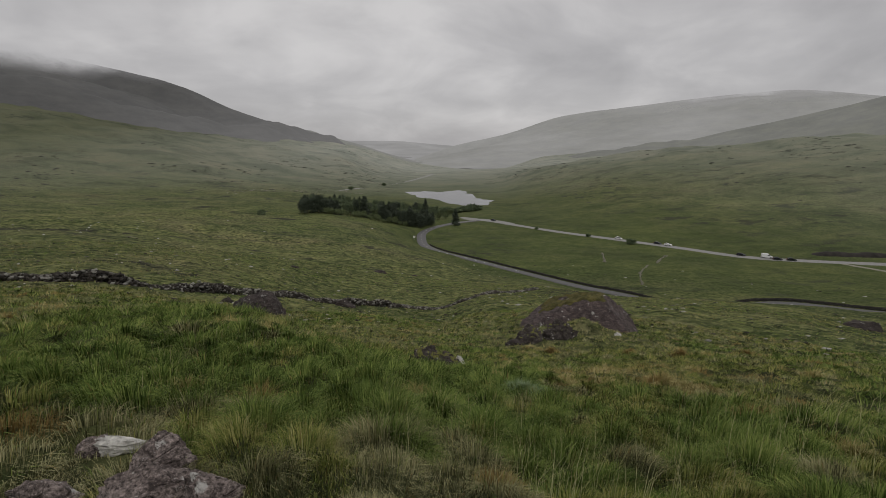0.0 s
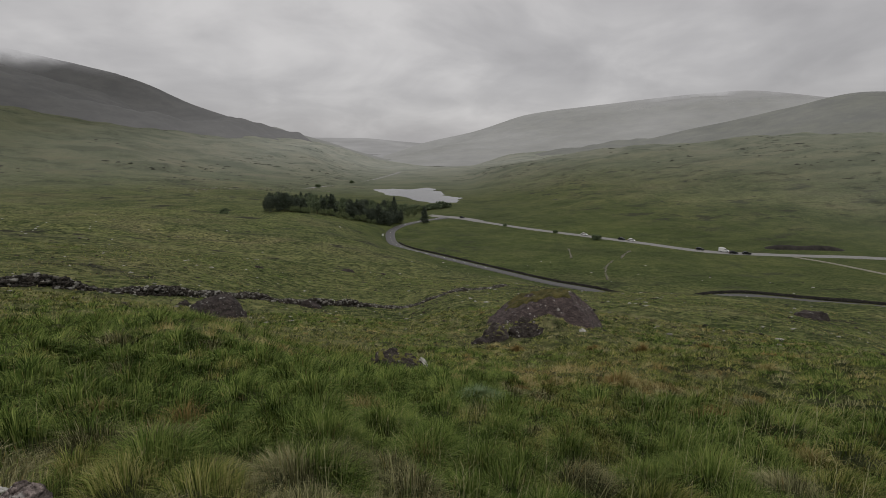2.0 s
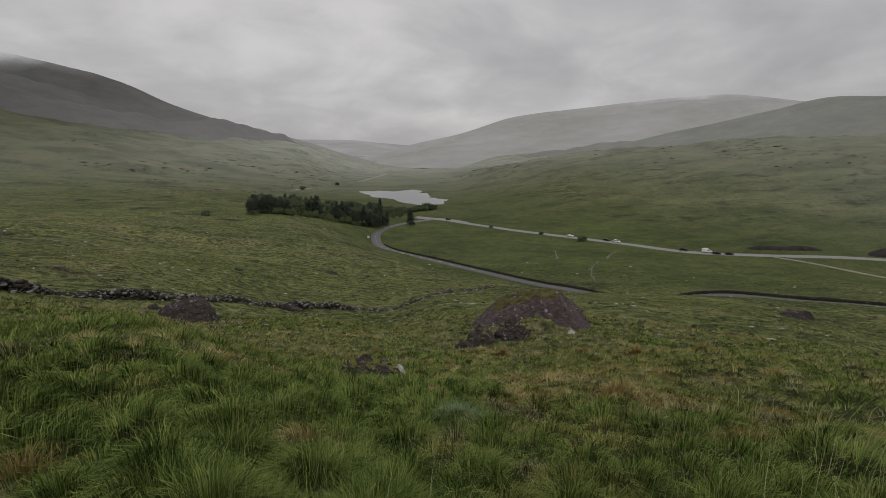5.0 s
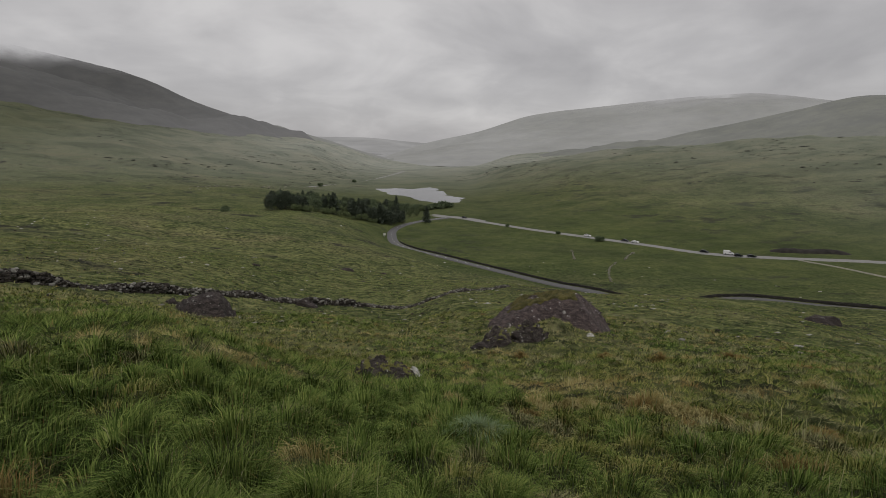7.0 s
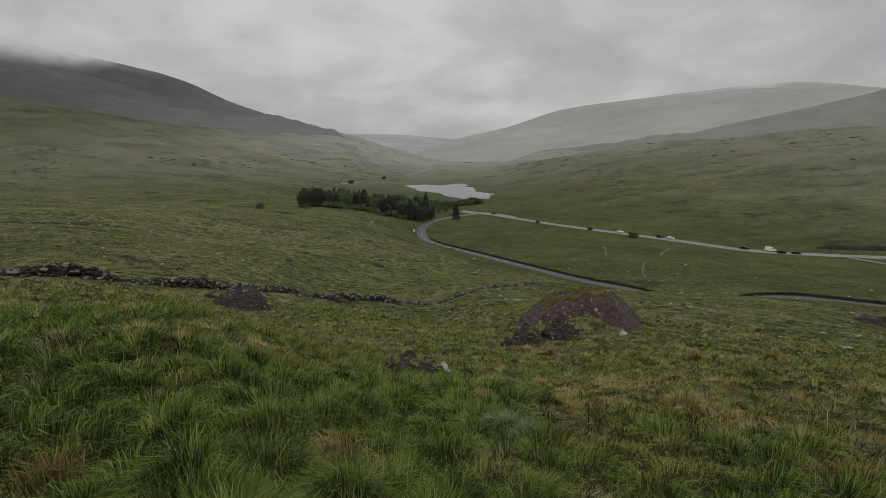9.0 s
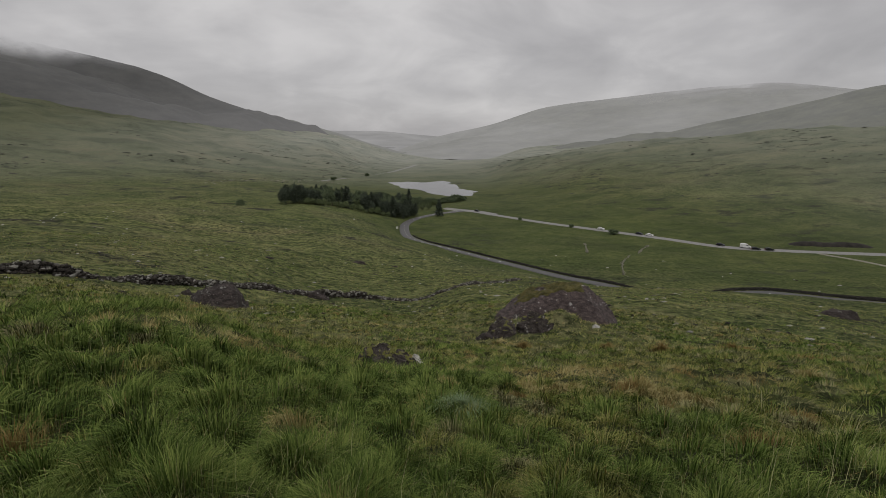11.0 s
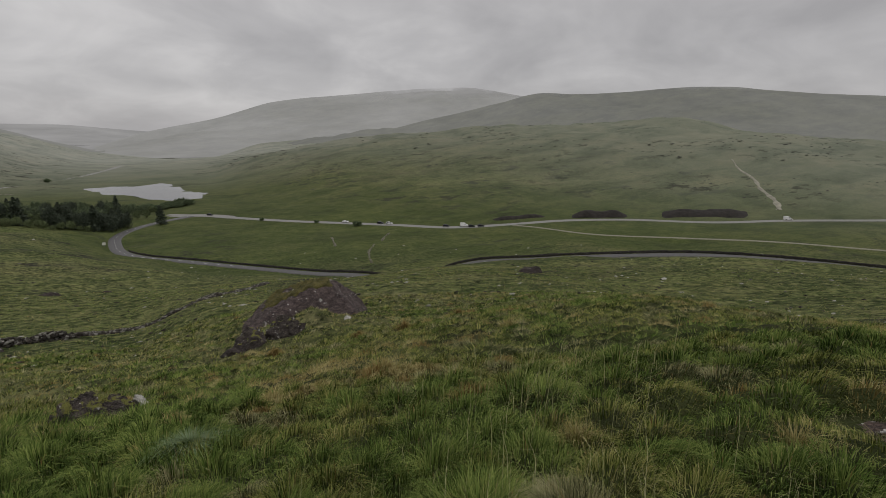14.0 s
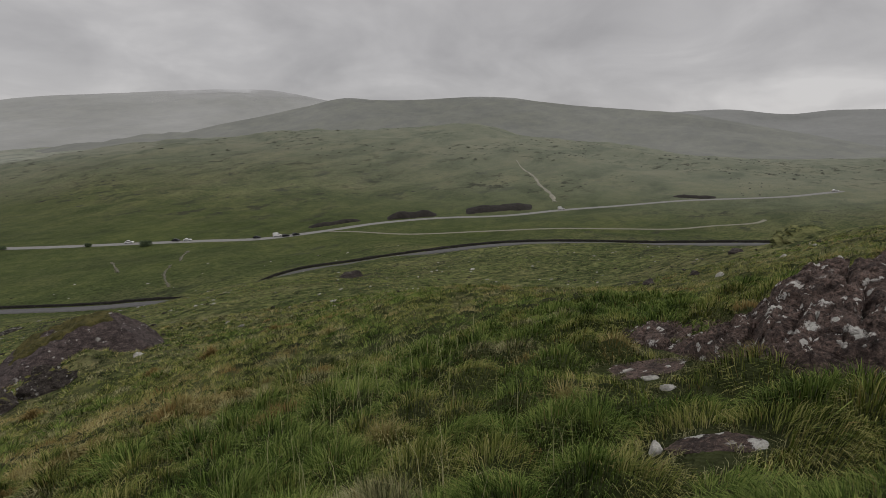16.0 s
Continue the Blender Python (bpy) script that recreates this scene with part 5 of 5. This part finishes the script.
LEAF_LIGHT = leaf_material("light_leaves", (0.075, 0.10, 0.045), (0.15, 0.175, 0.08))


def leaf_cards(points, size, rng, flat=0.0):
    """Small bent leaf clumps of two triangles each at the points."""
    n = len(points)
    d1 = rng.normal(0, 1, (n, 3))
    d1[:, 2] *= 1 - flat
    d1 /= np.linalg.norm(d1, axis=1)[:, None]
    d2 = np.cross(d1, rng.normal(0, 1, (n, 3)))
    d2 /= np.linalg.norm(d2, axis=1)[:, None]
    s = size * rng.uniform(0.6, 1.4, (n, 1))
    bend = np.cross(d1, d2) * s * 0.25
    v = np.stack([points - d1 * s, points + d2 * s * 0.6 + bend, points + d1 * s, points - d2 * s * 0.6 + bend], axis=1)
    f = np.array([(0, 1, 2), (0, 2, 3)])[None] + (np.arange(n) * 4)[:, None, None]
    return v.reshape(-1, 3), f.reshape(-1, 3)


def trunk_mesh(high, thick, limbs, rng):
    bm = bmesh.new()
    bmesh.ops.create_cone(bm, cap_ends=True, segments=8, radius1=thick, radius2=thick * 0.25, depth=high, matrix=pose(0, 0, high / 2 - 0.4))
    for _ in range(limbs):
        a, up, length = rng.uniform(0, 360), rng.uniform(0.3, 0.8) * high, high * rng.uniform(0.2, 0.35)
        bmesh.ops.create_cone(bm, cap_ends=True, segments=5, radius1=thick * 0.35, radius2=thick * 0.08, depth=length, matrix=pose(0, 0, up, 0, 0, a) @ pose(0, 0, 0, 55) @ pose(0, 0, length / 2))
    return bm


def conifer(high, wide, seed):
    rng = np.random.default_rng(seed)
    base = new("conifer")
    part("trunk", trunk_mesh(high, 0.22, 8, rng), BARK, base)
    pts = []
    for level in np.arange(0.1, 0.99, 0.045):
        reach = wide * min(1.0, 1.5 * (1 - level)) ** 0.8 * rng.uniform(0.7, 1.2)
        for k in range(9):
            a = rng.uniform(0, 2 * np.pi)
            for q in np.linspace(0.2, 1, 6):
                pts.append((math.cos(a) * reach * q, math.sin(a) * reach * q, level * high - reach * q * 0.25 + rng.normal(0, 0.15)))
    v, f = leaf_cards(np.array(pts), 0.55, rng, 0.3)
    crown = quick_mesh("crown", v, f, NEEDLE, smooth=False)
    crown.parent = base
    return base


def broadleaf(high, wide, seed, mat):
    rng = np.random.default_rng(seed)
    base = new("tree")
    part("trunk", trunk_mesh(high * 0.8, 0.2, 9, rng), BARK, base)
    pts = []
    for _ in range(34):
        c = rng.normal(0, 1, 3)
        c = c / np.linalg.norm(c) * rng.uniform(0.3, 1.0) * np.array([wide * 0.75, wide * 0.75, high * 0.38]) + (0, 0, high * 0.53)
        pts.append(c + rng.normal(0, 1, (34, 3)) * np.array([wide, wide, high * 0.6]) * 0.17)
    v, f = leaf_cards(np.concatenate(pts), 0.40, rng)
    crown = quick_mesh("crown", v, f, mat, smooth=False)
    crown.parent = base
    return base


def wood():
    kinds = [conifer(11.5, 3.6, 1), conifer(10.0, 3.3, 2), conifer(13.0, 3.3, 3), broadleaf(10.0, 4.6, 4, LEAF), broadleaf(8.6, 4.2, 5, LEAF), broadleaf(6.5, 3.6, 6, LEAF_LIGHT), broadleaf(11.5, 3.9, 7, NEEDLE), broadleaf(10.0, 4.3, 8, NEEDLE), broadleaf(3.2, 3.4, 9, LEAF)]
    labels = ["dark green conifer in the roadside wood", "dark green conifer in the roadside wood", "tall dark conifer in the roadside wood", "leafy green tree in the roadside wood", "leafy green tree in the roadside wood", "light green bushy tree at the edge of the wood", "dark round-headed pine in the roadside wood", "dark round-headed pine in the roadside wood", "low green bush in the rough grass"]
    rng = random.Random(6)
    spots = []

    def put(kind, deg, r, size=1.0):
        x, y = polar(deg, r)
        spots.append((kind, pose(x, y, ground_at(x, y) - 0.1, 0, 0, rng.uniform(0, 360)) @ Matrix.Diagonal((size, size, size * rng.uniform(0.95, 1.25), 1))))

    for i in range(12):
        put(rng.choice((6, 7, 7, 1)), -20.0 + i * 0.38 + rng.uniform(-0.15, 0.15), 318 + rng.uniform(0, 22), rng.uniform(0.85, 1.08))
    for i in range(80):
        put(rng.choice((6, 3, 3, 3, 4, 4, 5)), -18.8 + i * 0.165 + rng.uniform(-0.3, 0.3), 326 + rng.uniform(0, 75) + i * 0.25, rng.uniform(0.7, 1.05))
    for i in range(18):
        put(rng.choice((0, 6, 7, 7)), -10.6 + i * 0.36 + rng.uniform(-0.2, 0.2), 326 + i * 0.9 + rng.uniform(0, 16), rng.uniform(0.8, 1.05))
    for i in range(16):
        put(5, -17.0 + i * 0.62 + rng.uniform(-0.25, 0.25), 316 + i * 0.9 + rng.uniform(0, 4), rng.uniform(0.4, 0.75))
    for i in range(34):
        put(rng.choice((3, 4, 6, 3, 0)), -19 + i * 0.42 + rng.uniform(-0.2, 0.2), 385 + rng.uniform(0, 40), rng.uniform(0.7, 1.0))
    for deg, r, size in ((-12.6, 336, 1.3), (-7.0, 342, 1.15), (-9.6, 338, 1.1)):
        put(2, deg, r, size)
    put(2, -1.35, 347, 1.02)
    for deg, r, k, size in ((-3.4, 372, 5, 0.9), (-2.6, 376, 5, 0.8), (-3.0, 398, 4, 0.8), (-2.0, 402, 5, 0.8), (-4.2, 392, 4, 1.0), (-3.7, 405, 3, 0.8), (-1.6, 412, 8, 1.4), (-0.9, 418, 8, 1.5), (-0.3, 422, 8, 1.6), (0.2, 424, 8, 1.5), (0.7, 428, 8, 1.6), (1.2, 430, 8, 1.4), (1.7, 434, 8, 1.1),
                           (-2.4, 415, 8, 1.5), (-4.6, 425, 8, 1.6), (-5.3, 440, 8, 1.6), (19.6, 297, 8, 1.0), (-24.5, 300, 8, 1.0), (-14, 620, 8, 1.3), (-10, 690, 8, 1.2), (8.7, 335, 8, 0.55), (14.8, 313, 8, 0.55)):
        put(k, deg, r, size)
    for kind, m in spots:
        t = copy_thing(kinds[kind], m)
        tagged(t, labels[kind], "tree", "trees of the roadside wood")
        t.scale = m.to_scale()
    for k in kinds:
        for o in (*k.children_recursive, k):
            bpy.data.objects.remove(o)


wood()


# ---- grass: the near slope in blades and tussocks ----
def grass_material(name, *cols):
    m, t, b = material(name, 0.8)
    b.inputs["Specular IOR Level"].default_value = 0.08
    geo = node(t, "ShaderNodeNewGeometry")
    p = geo.outputs["Position"]
    drift = noise_tex(t, p, 1.8, 4, 0.6)
    k = maths(t, "ADD", maths(t, "MULTIPLY", geo.outputs["Random Per Island"], 0.75), maths(t, "MULTIPLY", maths(t, "SUBTRACT", drift, 0.41), 1.7))
    stops = [(0.15 + 0.75 * i / (len(cols) - 1), (1.07 * c[0], 1.08 * c[1], 0.98 * c[2])) for i, c in enumerate(cols)]
    col = ramp(t, k, *stops)
    link(t, col, b.inputs["Base Color"])
    thin = node(t, "ShaderNodeBsdfTranslucent", Color=col)
    both = node(t, "ShaderNodeMixShader", Fac=0.12, i1=b.outputs[0], i2=thin.outputs[0])
    link(t, both.outputs[0], t.nodes["Material Output"].inputs[0])
    return m


GREEN = grass_material("grass_green", (0.018, 0.026, 0.007), (0.087, 0.114, 0.025), (0.195, 0.212, 0.058), (0.33, 0.305, 0.13))
DULL = grass_material("grass_dull", (0.022, 0.024, 0.010), (0.105, 0.108, 0.05), (0.22, 0.21, 0.115), (0.34, 0.32, 0.19))
LUSH = grass_material("grass_lush", (0.017, 0.031, 0.006), (0.084, 0.130, 0.028), (0.225, 0.27, 0.082))
STRAW = grass_material("grass_straw", (0.17, 0.135, 0.05), (0.27, 0.225, 0.10), (0.40, 0.345, 0.18))
RUST = grass_material("grass_rust", (0.13, 0.085, 0.03), (0.20, 0.14, 0.055), (0.28, 0.215, 0.10))
PALE = grass_material("grass_pale", (0.10, 0.16, 0.07), (0.17, 0.23, 0.13), (0.25, 0.30, 0.20))
STALK = grass_material("grass_stalk", (0.22, 0.23, 0.11), (0.32, 0.31, 0.17), (0.40, 0.37, 0.23))


def blades(name, mat, x, y, high, lean_dir, lean, wide, rng, label, bent=True, root=None):
    """Blades of grass of three bent triangles each, or of one straight triangle."""
    n = len(x)
    z = (land(x, y) if root is None else root) - 0.03
    face = lean_dir + np.pi / 2 + rng.normal(0, 0.6, n)
    sx, sy = np.cos(face) * wide * 0.5, np.sin(face) * wide * 0.5
    lx, ly = np.cos(lean_dir), np.sin(lean_dir)
    mid, tip = lean * 0.35, lean
    zm, zt = high * 0.62 * np.cos(mid * 0.9), high * np.maximum(0.12, np.cos(tip * 1.05))
    dm, dt = high * 0.62 * np.sin(mid), high * np.sin(tip) * 1.05
    ends = [(x - sx, y - sy, z), (x + sx, y + sy, z)]
    tris = [(0, 1, 2)]
    if bent:
        ends += [(x + lx * dm - sx * 0.8, y + ly * dm - sy * 0.8, z + zm), (x + lx * dm + sx * 0.8, y + ly * dm + sy * 0.8, z + zm)]
        tris = [(0, 1, 3), (0, 3, 2), (2, 3, 4)]
    ends.append((x + lx * dt, y + ly * dt, z + zt))
    v = np.stack([np.stack(e, 1) for e in ends], 1)
    f = np.array(tris)[None] + (np.arange(n) * len(ends))[:, None, None]
    ob = quick_mesh(name, v.reshape(-1, 3), f.reshape(-1, 3), mat)
    return tagged(ob, label, "grass", kind="stuff")


def clear_of_rock(x, y, part_of=1.0):
    ok = np.ones(len(x), bool)
    for bx, by, s in BARE:
        ok &= (x - bx) ** 2 + (y - by) ** 2 > (s * part_of) ** 2
    return ok


KINDS = (("green", GREEN, "dense mixed green hill grass in tussocks"), ("lush", LUSH, "lush bright green rushy grass"), ("straw", STRAW, "dry straw-coloured grass tussocks"),
         ("rust", RUST, "rusty brown dead grass tufts"), ("dull", DULL, "dull grey-green grass mixed with dead blades"))


def tussock_kind(mx, my):
    """Which grass grows on the tussock centred there, by its number in KINDS."""
    key = [(hashed(np.floor(mx * 977), np.floor(my * 991), k) + 1) / 2 for k in (201, 202, 203)]
    r, deg = np.hypot(mx - CX, my - CY), np.degrees(np.arctan2(mx - CX, my - CY))
    tone = bumps(mx, my, 2.2, 51, 3) + (key[0] - 0.5) * 0.9
    start = (my < 3.5 + 1.0 * (mx < 0.3)) & (deg < 40)
    lush_zone = ((deg < 8) & (my > 3.6 + 0.9 * (mx < 0.3)) & (r < 17)) * 0.68 + ((deg > 8) & (r < 7)) * 0.12 + bumps(mx, my, 5.0, 57, 2) * 0.6 + (key[1] - 0.5) * 0.9
    dry = 0.68 - 0.46 * start + 0.04 * ease(r, 8, 20)
    kind = np.where(tone > dry, 2, np.where(tone > dry - 0.08, 3, np.where(lush_zone > 0.30, 1, 0)))
    return np.where((kind == 0) & (key[2] < 0.22 + 0.62 * ((mx < 0.8) & (my < 4.6)) + 0.2 * ease(r, 12, 30)), 4, kind)


def meadow():
    rng = np.random.default_rng(2)
    turf = []
    # each row: from and to which distance, bearings, blades to the square metre, their length and least width, bent or straight
    for ring, (r0, r1, a0, a1, per, tall, thin, bent) in enumerate(((0, 4.2, -180, 180, 4000, 0.25, 0.0040, True), (4.2, 10, -105, 112, 1350, 0.25, 0.0058, True),
                                                                    (10, 22, -60, 108, 560, 0.25, 0.0, False), (22, 45, -56, 106, 150, 0.23, 0.0, False), (45, 120, -52, 104, 12, 0.2, 0.0, False))):
        m = int(math.pi * (r1 * r1 - r0 * r0) * (a1 - a0) / 360 * per)
        a, r = np.radians(rng.uniform(a0, a1, m)), np.sqrt(rng.uniform(r0 * r0, r1 * r1, m))
        x, y = CX + r * np.sin(a), CY + r * np.cos(a)
        ok = clear_of_rock(x, y) & ((y > -1.9 + 0.6 * rng.normal(0, 1, len(x))) | (r > 4.2))
        x, y, r = x[ok], y[ok], r[ok]
        h, mx, my, out, size = tussocks(x, y)
        # fewer blades in the hollows between the tussocks
        ok = rng.uniform(0, 1, len(x)) < np.where(out < 0.98, 1.0, 0.55)
        x, y, r, h, mx, my, out, size = (q[ok] for q in (x, y, r, h, mx, my, out, size))
        m = len(x)
        kind = tussock_kind(mx, my)
        # a few blades of other kinds stray into every tussock
        kind = np.where(rng.uniform(0, 1, m) < 0.10, rng.integers(0, 5, m), kind)
        deg = np.degrees(np.arctan2(mx - CX, my - CY))
        size = size * (1 + 0.35 * (kind == 1)) * (1 + 0.25 * ease(-deg, -15, 15) * ease(my, 3.2, 4.5)) * (1 - 0.55 * ease(deg, 40, 62) * ease(r, 1.0, 2.5)) * (1 - 0.35 * ((my < 3.3) & (deg < 40)))
        high = tall * (0.42 + 0.75 * size) * (1 - 0.30 * out) * rng.uniform(0.55, 1.2, m)
        ang = np.arctan2(y - my, x - mx)
        sway = 0.9 * bumps(mx, my, 3.0, 67, 2) + 2.2 * hashed(np.floor(mx * 977), np.floor(my * 991), 204)
        pull = 0.35 + 0.25 * hashed(np.floor(mx * 977), np.floor(my * 991), 205)
        to = np.arctan2(np.sin(ang) * out + np.sin(sway) * pull, np.cos(ang) * out + np.cos(sway) * pull) + rng.normal(0, 0.35, m)
        lean = np.clip(0.22 + 0.75 * out + 0.35 * pull + rng.normal(0, 0.22, m) + (0.0 if bent else 0.25), 0.05, 1.45)
        wide = np.maximum(thin, r * 0.00135) * rng.uniform(0.6, 1.35, m) * np.where(kind == 1, 1.25, 1.0)
        root = land(x, y)
        for k, (name, mat, label) in enumerate(KINDS):
            q = kind == k
            if q.any():
                blades("grass_" + name, mat, x[q], y[q], high[q], to[q], lean[q], wide[q], rng, label, bent, root[q])
    # short turf round the rocks
    for bx, by, s in BARE:
        m = int(s * s * 6000) if s < 1.3 and math.hypot(bx - CX, by - CY) < 8 else 0
        a, r = rng.uniform(0, 2 * np.pi, m), s * np.sqrt(rng.uniform(0.4, 1.2, m))
        x, y = bx + r * np.cos(a), by + r * np.sin(a)
        x, y = (q[clear_of_rock(x, y, 0.72)] for q in (x, y))
        turf.append(np.stack([x, y], 1))
    x, y = np.concatenate(turf).T
    m = len(x)
    blades("turf", DULL, x, y, rng.uniform(0.05, 0.11, m), rng.uniform(0, 6.28, m), rng.uniform(0.2, 1.1, m), np.full(m, 0.0048), rng, "short dull turf round the rocks")
    # single straw tussocks
    pool = {2: [], 3: []}
    for tx, ty, s in ((-2.33, 5.48, 1.5), (16.9, 25.0, 1.6), (4.86, 23.2, 1.5), (7.3, 7.4, 1.2), (11.1, 13.95, 1.4), (-3.6, 5.9, 1.1), (5.4, 3.5, 0.9), (6.2, 2.2, 0.8), (4.3, 4.6, 0.9), (10.0, 20.0, 1.8), (13.5, 21, 1.8), (8.5, 22.0, 1.5), (0.4, 5.0, 0.9)):
        m = 260
        ang, rad = rng.uniform(0, 2 * np.pi, m), np.abs(rng.normal(0, 1, m))
        w = max(0.0045, math.hypot(tx - CX, ty - CY) * 0.0012)
        pool[2 if s < 1.45 else 3].append(np.stack([tx + np.cos(ang) * rad * 0.11 * s, ty + np.sin(ang) * rad * 0.11 * s, 0.26 * s * rng.uniform(0.5, 1.1, m), ang, np.clip(0.25 + 0.45 * rad, 0, 1.3), np.full(m, w)], 1))
    for k, rows in pool.items():
        blades("tussock_" + KINDS[k][0], KINDS[k][1], *np.concatenate(rows).T, rng, KINDS[k][2])
    # tall seed stalks
    n = 1500
    a, r = np.radians(rng.uniform(-60, 105, n)), 10.0 * rng.uniform(0.05, 1, n)
    x, y = CX + r * np.sin(a), CY + r * np.cos(a)
    keep = (bumps(x, y, 2.2, 71, 2) > 0.10) & clear_of_rock(x, y)
    x, y, r = x[keep], y[keep], r[keep]
    m = len(x)
    blades("grass_stalks", STALK, x, y, rng.uniform(0.35, 0.68, m), rng.normal(0.4, 0.9, m), rng.uniform(0.1, 0.75, m), np.maximum(0.0034, r * 0.0009), rng, "tall pale grass stalks")
    # a pale, downy tussock
    m = 700
    ang, rad = rng.uniform(0, 2 * np.pi, m), np.abs(rng.normal(0, 1, m))
    blades("grass_pale", PALE, 1.45 + np.cos(ang) * rad * 0.17, 8.5 + np.sin(ang) * rad * 0.17, rng.uniform(0.25, 0.42, m), ang, np.clip(0.3 + 0.4 * rad, 0, 1.3), np.full(m, 0.009), rng, "pale silvery green tussock of soft grass")


meadow()
